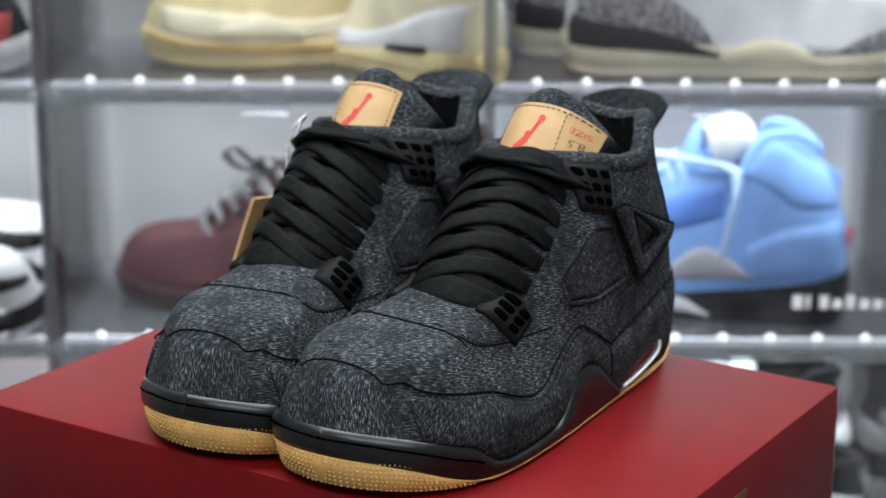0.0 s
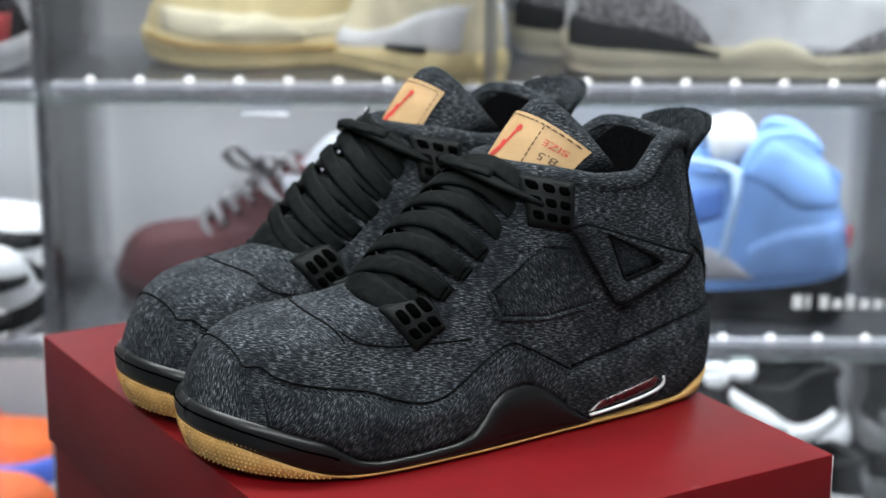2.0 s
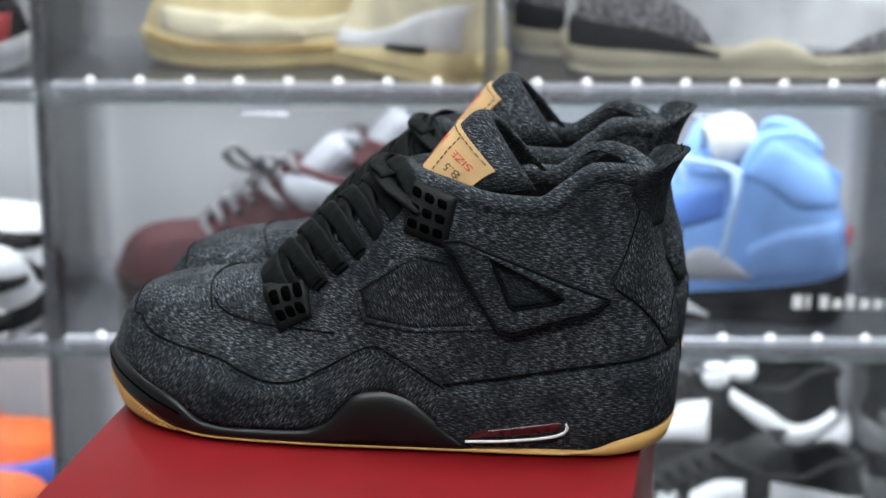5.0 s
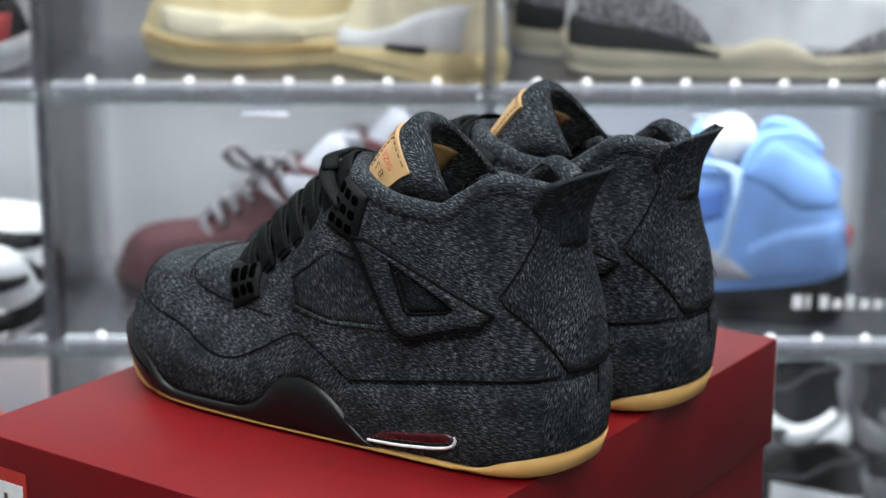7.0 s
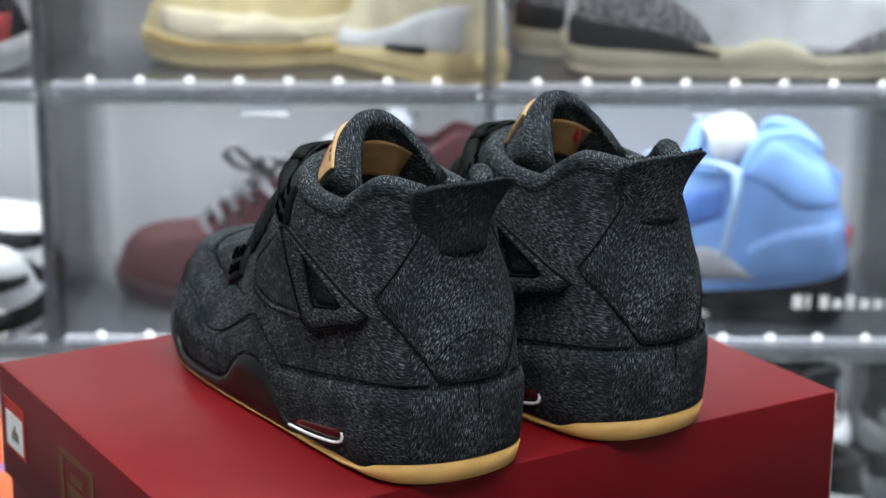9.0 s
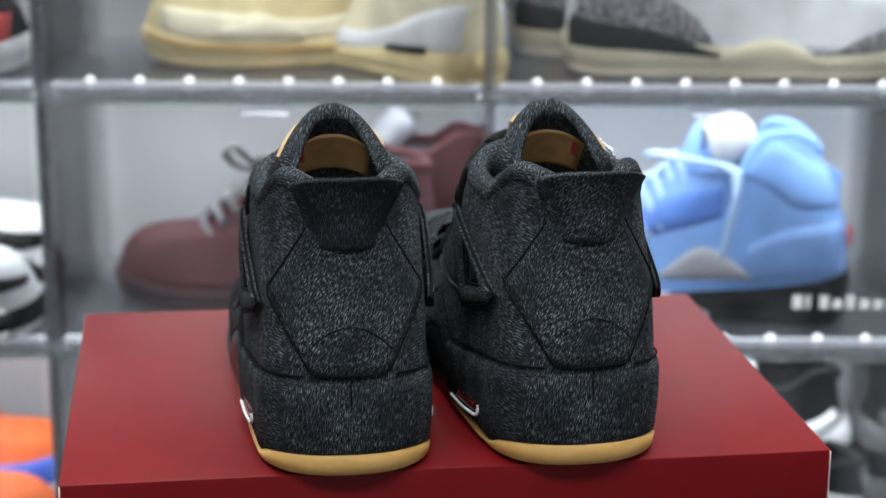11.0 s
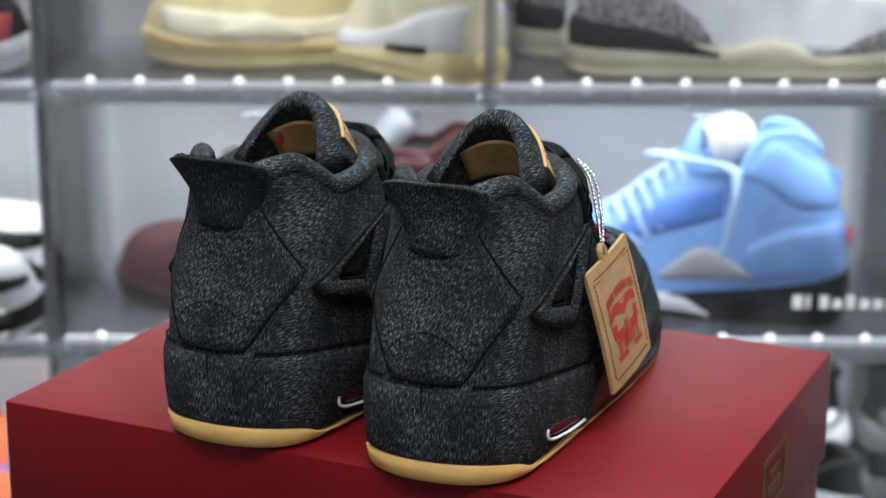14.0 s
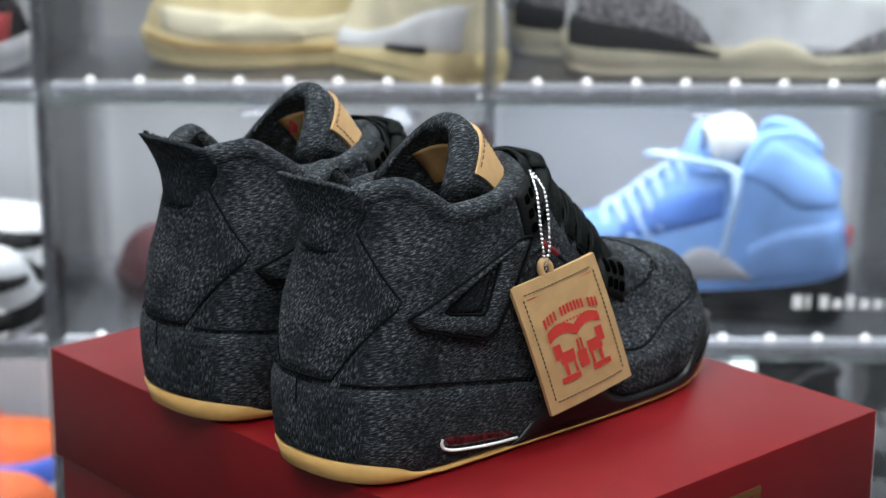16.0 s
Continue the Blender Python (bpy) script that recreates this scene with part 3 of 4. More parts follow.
    cap = [F.side(0.126, 0.0490, -1, 0.0005), F.side(0.1315, 0.0515, -1, 0.0005), F.side(0.1350, 0.0550, -1, 0.0005)] + [np.array([x + F.centre(0.139), 0.139 + 0.004 * (1 - (x / 0.034) ** 2), F.top(0.139 + 0.004 * (1 - (x / 0.034) ** 2), x + F.centre(0.139)) + 0.0004]) for x, _ in path_points([(-0.024, 0), (0.024, 0)], 12)] + [F.side(0.1350, 0.0550, 1, 0.0005), F.side(0.1315, 0.0515, 1, 0.0005), F.side(0.126, 0.0490, 1, 0.0005)]
    tube(bm, path_points(cap, 70), 0.0005, 5)
    tube(bm, [(x, 0.1015 - 7.0 * x * x, F.top(0.1015 - 7.0 * x * x, x) + 0.0003) for x in np.linspace(-0.030, 0.030, 24)], 0.0005, 5)
    made("seam_crease_shade", bm, THREAD)
    for s in (-1, 1):
        for line, proud in (([(-0.024, 0.0315), (0.0, 0.0465), (0.012, 0.0500), (0.034, 0.0380), (0.048, 0.0310), (0.062, 0.0295), (0.076, 0.033), (0.09, 0.0385), (0.115, 0.0440), (0.134, 0.049)], 0.0014),
                            ([(0.097, 0.0715), (0.092, 0.066), (0.081, 0.0605), (0.066, 0.059), (0.045, 0.0590)], 0.0006)):
            bm = bmesh.new()
            stitches(bm, F, s, line, off=proud)
            made("stitching", bm, THREAD)
    # heel counter and heel tab
    bm = bmesh.new()
    rows, under = [], []
    for z, wv in zip(np.linspace(0.054, 0.121, 16), path_points([(0.018, 0), (0.026, 0), (0.034, 0), (0.037, 0), (0.030, 0), (0.020, 0), (0.0185, 0)], 16)[:, 0]):
        yh = float(F.heel(z))
        row, low = [], []
        for x in np.linspace(-1, 1, 17) * wv:
            lo, hi = yh, -0.08
            for _ in range(26):
                m_ = (lo + hi) / 2
                if F.half(m_, z) < abs(x):
                    lo = m_
                else:
                    hi = m_
            e = 1 - (abs(x) / wv) ** 6
            row.append((x * 1.02, lo - 0.0022 * max(e, 0.15), z))
            low.append((x, lo + 0.002, z))
        rows.append(row)
        under.append(low)
    slab(bm, rows, under)
    counter = made("heel_counter", bm, DENIM_HEEL)
    bm = bmesh.new()
    tube(bm, [r[0] for r in rows], 0.0006, 5)
    tube(bm, [r[-1] for r in rows], 0.0006, 5)
    tube(bm, [rows[0][k] for k in range(17)], 0.0006, 5)
    made("counter_piping", bm, THREAD, counter)
    bm = bmesh.new()
    tube(bm, [(x, float(F.heel(0.072)) - 0.0021 + 4.5 * x * x, 0.0640 + 0.013 * (1 - (x / 0.021) ** 2)) for x in np.linspace(-0.021, 0.021, 20)], 0.00025, 5)
    made("heel_arc_seam", bm, THREAD, counter)
    bm = bmesh.new()
    tube(bm, [(0.0, float(F.heel(z)) - 0.0028, z) for z in np.linspace(0.040, 0.0535, 8)], 0.0004, 5)
    made("heel_centre_seam", bm, THREAD, counter)
    bm = bmesh.new()
    rows, under = [], []
    for k, (z, yo, wv) in enumerate(path_points([(0.112, -0.1262, 0.0195), (0.119, -0.1268, 0.0185), (0.128, -0.1278, 0.0205), (0.138, -0.1312, 0.0245), (0.1465, -0.1362, 0.0262), (0.1482, -0.1378, 0.0245)], 14)):
        row, low = [], []
        for u in np.linspace(-1, 1, 15):
            x = u * wv
            back = 0.012 * (abs(u) ** 2.2)
            crown = -0.004 * (abs(u) ** 3) * (k / 13) ** 2
            row.append((x, yo + back - 0.0015, z + crown))
            low.append((x, yo + back + 0.0035, z + crown))
        rows.append(row)
        under.append(low)
    slab(bm, rows, under)
    tab = made("heel_tab", bm, DENIM_DARK if sg > 0 else DENIM_HEEL, label="raw edged denim heel pull tab")
    bm = bmesh.new()
    for u in np.linspace(-1, 1, 60):
        h = random.uniform(0.0006, 0.0018)
        x = u * 0.0245
        y = -0.1355 + 0.012 * abs(u) ** 2.2
        z = 0.1478 - 0.004 * abs(u) ** 3
        tube(bm, [(x, y, z), (x + random.uniform(-0.0008, 0.0008), y + random.uniform(-0.001, 0.001), z + h)], 0.00025, 3)
    made("frayed_edge", bm, THREAD, tab)
    # side wings with a triangular opening
    for s in (-1, 1):
        bm = bmesh.new()
        ring_panel(bm, F, s, [(-0.0245, 0.1075), (-0.0330, 0.1085), (-0.1045, 0.0815), (-0.0985, 0.0755), (-0.0575, 0.0625), (-0.0505, 0.0655)],
                   [(-0.0475, 0.1005), (-0.0495, 0.1000), (-0.0830, 0.0815), (-0.0800, 0.0795), (-0.0590, 0.0755), (-0.0570, 0.0770)], 0.0050, thick=-0.0020, m=5)
        wing = made("side_wing", bm, DENIM)
        bm = bmesh.new()
        ring_panel(bm, F, s, [(-0.0475, 0.1005), (-0.0495, 0.1000), (-0.0830, 0.0815), (-0.0800, 0.0795), (-0.0590, 0.0755), (-0.0570, 0.0770)], None, 0.0003, thick=0.001)
        made("wing_opening", bm, DENIM_DARK, wing)
        bm = bmesh.new()
        for loop, off in (([(-0.0245, 0.1075), (-0.0505, 0.0655), (-0.0575, 0.0625), (-0.0985, 0.0755), (-0.1045, 0.0815), (-0.0330, 0.1085)], 0.0038),
                          ([(-0.0475, 0.1005), (-0.0570, 0.0770), (-0.0590, 0.0755), (-0.0800, 0.0795), (-0.0830, 0.0815), (-0.0495, 0.1000)], 0.0032)):
            pts = []
            for i in range(len(loop)):
                p, q = np.array(loop[i]), np.array(loop[(i + 1) % len(loop)])
                pts += [F.side(*(p + (q - p) * k / 8), s, off) for k in range(8)]
            tube(bm, pts, 0.0008, 5, closed=True)
        made("wing_edge", bm, THREAD, wing)
        # eyelet plates
        for corners, cols, rws in (([(0.0715, 0.0730), (0.0470, 0.0800), (0.0425, 0.0635), (0.0590, 0.0540)], 3, 2),
                                   ([(-0.0060, 0.1330), (-0.0305, 0.1280), (-0.0260, 0.1045), (-0.0040, 0.1095)], 3, 3)):
            bm = bmesh.new()
            ring_panel(bm, F, s, corners, None, 0.0030, thick=0.001, m=5)
            plate = made("eyelet_plate", bm, PLASTIC, label="black plastic eyelet plate with oblong holes")
            # no openings are cut: black patches on the plate paint the holes' darkness
            c = np.array(corners)
            for i in range(cols):
                for j in range(rws):
                    u, v = (i + 0.8) / (cols + 0.6), (j + 0.8) / (rws + 0.6)
                    p = (c[0] * (1 - u) + c[1] * u) * (1 - v) + (c[3] * (1 - u) + c[2] * u) * v
                    e1, e2 = (c[1] - c[0]) / cols * 0.27, (c[3] - c[0]) / rws * 0.27
                    bm = bmesh.new()
                    ring_panel(bm, F, s, [tuple(p + e1 * sq(math.cos(w)) * 1.08 + e2 * sq(math.sin(w)) * 0.92) for w in np.linspace(0.26, 0.26 + 2 * math.pi, 12, endpoint=False)], None, 0.0034, thick=-0.0005, m=2)
                    made("eyelet_hole", bm, RECESS_SHADE, plate)
        # air window
        bm = bmesh.new()
        loop = [(-0.036, 0.0085), (-0.0425, 0.0135), (-0.083, 0.0200), (-0.086, 0.0185), (-0.0835, 0.0145), (-0.075, 0.0125)]
        ring_panel(bm, F, s, loop, None, 0.0030, thick=-0.001)
        pane = made("air_window", bm, WINDOW_RED, mid, "dark red air cushion window")
        bm = bmesh.new()
        tube(bm, [F.side(y, z, s, 0.0032) for y, z in path_points([(-0.0365, 0.0078), (-0.055, 0.0088), (-0.075, 0.0112), (-0.0835, 0.0135), (-0.0862, 0.0165), (-0.0855, 0.0190)], 30)], 0.0008, 6)
        made("white_window_lip", bm, WHITE_TRIM, mid, "white edge of the air window")
    tongue_and_laces(made, F, t, sg)
    return t


def tongue_and_laces(made, F, t, sg):
    # tongue: a thick arched pad that rises out of the throat
    n, m = 22, 17
    spine = path_points([(0.006, 0.118), (-0.008, 0.134), (-0.020, 0.150), (-0.0315, 0.1625), (-0.0385, 0.1640)], n)
    back = path_points([(-0.005, 0.111), (-0.0165, 0.126), (-0.0280, 0.1410), (-0.0390, 0.1535), (-0.0430, 0.1590)], n)
    top, bottom = [], []
    for k in range(n):
        wv = 0.031 * (1 - 0.30 * max(0, (k / (n - 1) - 0.75) / 0.25) ** 2.4)
        a, b = [], []
        for u in np.linspace(-1, 1, m):
            sag = 0.026 * abs(u) ** 2.2
            roll = (1 - abs(u) ** 4)
            y0, z0 = spine[k]
            y1, z1 = back[k]
            ym, zm = (y0 + y1) / 2, (z0 + z1) / 2
            dz = -0.024 * (abs(u) ** 2.6) * (k / (n - 1)) ** 2
            a.append((u * wv, ym + (y0 - ym) * roll ** 0.5 - sag, zm + (z0 - zm) * roll ** 0.5 + dz - sag * 0.3))
            b.append((u * wv * 0.97, ym + (y1 - ym) * roll ** 0.5 - sag * 0.9, zm + (z1 - zm) * roll ** 0.5 + dz - sag * 0.3))
        top.append(a)
        bottom.append(b)
    bm = bmesh.new()
    slab(bm, top, bottom)
    tongue = made("tongue", bm, DENIM, label="padded denim tongue")
    # leather patch on the tongue's face
    T = np.array(top)

    def on_tongue(u, v, off):
        """u across -1..1, v along 0..1."""
        i, j = v * (n - 1), (u + 1) / 2 * (m - 1)
        i0, j0 = min(int(i), n - 2), min(int(j), m - 2)
        fi, fj = i - i0, j - j0
        p = T[i0, j0] * (1 - fi) * (1 - fj) + T[i0 + 1, j0] * fi * (1 - fj) + T[i0, j0 + 1] * (1 - fi) * fj + T[i0 + 1, j0 + 1] * fi * fj
        du, dv = T[i0, j0 + 1] - T[i0, j0], T[i0 + 1, j0] - T[i0, j0]
        nv = np.cross(dv, du)
        nv = nv / np.linalg.norm(nv)
        return p + nv * off
    U0, U1, V0, V1 = -0.88, 0.80 if sg > 0 else 0.55, 0.03, 0.77
    bm = bmesh.new()
    slab(bm, [[on_tongue(u, v, 0.0016) for u in np.linspace(U0, U1, 18)] for v in np.linspace(V0, V1, 12)],
         [[on_tongue(u, v, -0.0004) for u in np.linspace(U0, U1, 18)] for v in np.linspace(V0, V1, 12)])
    patch = made("leather_patch", bm, TAN, tongue, "tan leather patch with red print", smooth=True)
    sharp(patch)
    bm = bmesh.new()
    for a, b, k in (((U0 + 0.05, V1 - 0.03), (U1 - 0.05, V1 - 0.03), 20), ((-0.44, V0), (-0.44, V1 - 0.03), 14), ((U1 - 0.05, V0), (U1 - 0.05, V1 - 0.03), 14)):
        for i in range(k):
            p = [np.array(a) + (np.array(b) - np.array(a)) * (i + f) / k for f in (0.15, 0.75)]
            tube(bm, [on_tongue(*q, 0.0018) for q in p], 0.00035, 4)
    made("patch_stitching", bm, DARK_INK, patch)
    # red emblem, a plain leaping shape, and the size printed beside it
    flip = -1 if sg < 0 else 1

    def ink(name, poly, mat):
        bm = bmesh.new()
        for quad in poly:
            bm.faces.new([bm.verts.new(tuple(float(c) for c in on_tongue(u * flip, v, 0.0020))) for u, v in quad])
        made(name, bm, mat, patch, smooth=False)
    def bar(p, q, w):
        p, q = np.array(p), np.array(q)
        d = q - p
        nrm = np.array([-d[1], d[0] * 0.6]) / (np.linalg.norm(d) + 1e-9) * w
        return [p + nrm, q + nrm, q - nrm, p - nrm]
    e = -0.02
    shapes = [bar((e + 0.02, 0.44), (e - 0.10, 0.61), 0.028), bar((e + 0.20, 0.34), (e + 0.02, 0.45), 0.060), bar((e + 0.14, 0.34), (e + 0.36, 0.22), 0.045),
              bar((e + 0.10, 0.34), (e - 0.12, 0.22), 0.045)]
    c = np.array((e - 0.12, 0.635))
    shapes.append([c + np.array((math.cos(a) * 0.055, math.sin(a) * 0.033)) for a in np.linspace(0, 2 * math.pi, 10, endpoint=False)])
    c = np.array((e + 0.03, 0.485))
    shapes.append([c + np.array((math.cos(a) * 0.055, math.sin(a) * 0.03)) for a in np.linspace(0, 2 * math.pi, 10, endpoint=False)])
    ink("emblem", shapes, RED_INK)
    if sg > 0:
        for text, mat, v, size in (("SIZE", RED_INK, 0.61, 0.0044), ("8.5", DARK_INK, 0.49, 0.0052)):
            cu = bpy.data.curves.new("size_print", "FONT")
            cu.body, cu.size, cu.align_x, cu.align_y = text, size, "CENTER", "CENTER"
            tmp = bpy.data.objects.new("size_print", cu)
            me = bpy.data.meshes.new_from_object(tmp)
            bpy.data.objects.remove(tmp)
            bm = bmesh.new()
            bm.from_mesh(me)
            for q in bm.verts:
                u = -0.66 + q.co.x / 0.031
                vv = v - q.co.y / 0.052
                q.co = Vector(tuple(float(c) for c in on_tongue(u, vv, 0.0021)))
            made("size_print", bm, mat, patch, smooth=False)
    # tan lining patch inside the tongue, its shadow put into the darker colour
    B = np.array(bottom)
    bm = bmesh.new()
    slab(bm, [[B[i, j] + np.array((0, -0.0022, 0.0)) for j in range(3, 14)] for i in range(7, 17)], [[B[i, j] + np.array((0, 0.001, 0)) for j in range(3, 14)] for i in range(7, 17)])
    made("lining_patch", bm, TAN_SHADED, tongue, "tan leather patch inside the tongue")
    bm = bmesh.new()
    q = B[13, 4]
    box(bm, (q[0] - 0.0010, q[1] - 0.0055, q[2] - 0.004), (q[0] + 0.0010, q[1] - 0.0005, q[2] + 0.004), 0.0005)
    made("red_tab", bm, RED_TAB, tongue, "small red woven tab")
    # laces
    line = path_points([(0.0745, 0.0805), (0.0605, 0.0955), (0.040, 0.1145), (0.018, 0.1315), (-0.001, 0.1430)], 201)

    def over(q, x, lift):
        y, z = line[int(np.clip(q, 0, 1) * 200)]
        a = line[max(0, int(q * 200) - 4)]
        b = line[min(200, int(q * 200) + 4)] if q < 1 else line[200]
        d = np.array([0, *(b - a)])
        d = d / (np.linalg.norm(d) + 1e-9)
        nv = np.array([0, d[2] * 1.0, -d[1] * 1.0])
        if nv[2] < 0:
            nv = -nv
        fall = 0.020 * (abs(x) / 0.030) ** 2.3
        return np.array([x, y, z]) + nv * (lift - fall), d, nv

    def band(bm, qa, qb, wa, lift, x0, x1, wide=0.0082, hump=0.003):
        rows_t, rows_b = [], []
        for k in range(19):
            u = k / 18
            x = x0 + (x1 - x0) * u
            q = qa + (qb - qa) * (u * u * (3 - 2 * u))
            p, d, nv = over(q, x, lift + hump * math.sin(math.pi * u))
            tuck = 0.003 * (max(0, abs(u - 0.5) - 0.40) / 0.10)
            p = p - nv * tuck
            wd = wide * (0.80 + 0.2 * math.sin(math.pi * u))
            rows_t.append([p + d * wd * v + nv * 0.0008 * (1 - (2 * v) ** 6) for v in np.linspace(-0.5, 0.5, 9)])
            rows_b.append([p + d * wd * v - nv * 0.0008 for v in np.linspace(-0.5, 0.5, 9)])
        slab(bm, rows_t, rows_b)
    laces = new("laces")
    laces.parent = t
    rowsq = [0.03, 0.18, 0.33, 0.48, 0.63, 0.77]
    edge = 0.0305
    bm = bmesh.new()
    band(bm, 0.03, 0.03, 0, -0.0012, -edge, edge, 0.0150, 0.0004)
    made("lace", bm, LACE, laces)
    for k, q in enumerate(rowsq):
        x = edge + 0.004 * q
        w = 0.0104 + random.uniform(-0.0008, 0.0008)
        bm = bmesh.new()
        band(bm, q + 0.07, q + 0.13, 0, -0.0024, -x, x, w, 0.0002)
        made("lace", bm, LACE, laces)
        bm = bmesh.new()
        band(bm, q + 0.21, q + 0.02 + random.uniform(-0.01, 0.01), 0, -0.0008, -x, x, w, 0.0006)
        made("lace", bm, LACE, laces)
    # top knot: two folded ends over the tongue
    for s in (-1, 1):
        bm = bmesh.new()
        p0 = [(s * 0.036, -0.012, 0.1225), (s * 0.026, 0.005, 0.1315), (s * 0.010, 0.0155, 0.1385), (-s * 0.009, 0.0160, 0.1400), (-s * 0.020, 0.0075, 0.1365)]
        tube(bm, path_points([(p[0], p[1] - 0.001, p[2] - 0.0035) for p in p0], 24), 0.0045, 8, flat=0.42)
        made("lace", bm, LACE, laces)


# ---- the display wall ----
XS = [-0.669, -0.309, 0.050, 0.409, 0.769]
ZS = [-0.795, -0.580, -0.365, -0.150, 0.065, 0.280, 0.495]
FRONT, DEPTH = 0.50, 0.28


def display_box():
    """One clear acrylic drop-front display box; its lower front corner on the left is the origin."""
    t = new("display_box")
    w, h = 0.3585, 0.2145
    for name, lo, hi, mat in (("bottom_panel", (0, 0.006, 0), (w, DEPTH, 0.005), ACRYLIC_FLOOR), ("top_panel", (0, 0.006, h - 0.005), (w, DEPTH, h), ACRYLIC),
                              ("side_panel", (0, 0.006, 0.0052), (0.004, DEPTH, h - 0.0052), ACRYLIC), ("side_panel", (w - 0.004, 0.006, 0.0052), (w, DEPTH, h - 0.0052), ACRYLIC),
                              ("door", (0.011, 0.001, 0.011), (w - 0.011, 0.004, h - 0.011), ACRYLIC)):
        bm = bmesh.new()
        box(bm, lo, hi, 0.0008)
        ob = part(name, bm, mat, t, smooth=False)
        if name == "door":
            bm = bmesh.new()
            box(bm, (w / 2 - 0.019, -0.008, h - 0.013), (w / 2 + 0.019, -0.0003, h - 0.001), 0.001)
            part("handle", bm, ACRYLIC_EDGE, ob, smooth=False)
    for lo, hi, mat in (((0, 0, 0), (w, 0.0058, 0.010), RAIL), ((0, 0, h - 0.007), (w, 0.0058, h), ACRYLIC_GREEN),
                        ((0, 0, 0.0102), (0.0045, 0.0058, h - 0.0072), ACRYLIC_EDGE), ((w - 0.0045, 0, 0.0102), (w, 0.0058, h - 0.0072), ACRYLIC_EDGE)):
        bm = bmesh.new()
        box(bm, lo, hi, 0.001)
        part("frame_rail", bm, mat, t, smooth=False)
    # The strip's body glows a little so that the front rail reads brighter.
    bm = bmesh.new()
    box(bm, (0.008, 0.007, 0.0052), (w - 0.008, 0.014, 0.0100), 0.0004)
    strip = part("led_strip", bm, RAIL_FILL_GLOW, t, smooth=False)
    # Lenses are drawn tall; the shape takes in each LED's smear and reflection.
    for i in range(8):
        bm = bmesh.new()
        bmesh.ops.create_uvsphere(bm, u_segments=10, v_segments=6, radius=0.0034, matrix=pose(0.038 + i * 0.0398, 0.0105, 0.0090) @ Matrix.Diagonal((1.25, 1, 1.7, 1)))
        part("led", bm, LED, strip)
    tagged(t, "clear acrylic drop-front sneaker display box with a light strip", "display case", group="stacked display boxes")
    return t


def wall_of_boxes():
    first = display_box()
    first.matrix_world = pose(XS[0], FRONT, BT + ZS[0])
    for i, x in enumerate(XS):
        for j, z in enumerate(ZS):
            if i or j:
                copy_thing(first, pose(x, FRONT, BT + z))
    bm = bmesh.new()
    box(bm, (-0.70, FRONT - 0.005, 0.0), (1.16, FRONT + DEPTH + 0.02, BT + ZS[0] - 0.001), 0.003)
    tagged(sharp(part("plinth", bm, TABLE_TOP)), "low white plinth under the stacked display boxes", "plinth")


# ---- stored sneakers behind ----
HIGH = Form(
    front=[(0.0, 0.150), (0.02, 0.158), (0.040, 0.1565), (0.055, 0.150), (0.066, 0.138), (0.074, 0.120), (0.080, 0.098), (0.088, 0.078),
           (0.100, 0.062), (0.118, 0.038), (0.135, 0.017), (0.150, 0.004), (0.165, -0.006), (0.19, -0.02)],
    heel=[(0.0, -0.131), (0.02, -0.136), (0.046, -0.1355), (0.074, -0.1350), (0.100, -0.129), (0.129, -0.117), (0.160, -0.101), (0.178, -0.086), (0.19, -0.08)],
    width=[(-0.14, 0.042), (-0.06, 0.045), (0.04, 0.051), (0.085, 0.054), (0.16, 0.0525)],
    collar=[(-0.14, 0.150), (-0.112, 0.159), (-0.098, 0.164), (-0.082, 0.1735), (-0.064, 0.1740), (-0.053, 0.158), (-0.046, 0.141), (-0.030, 0.137), (0.0, 0.136), (0.16, 0.14)])

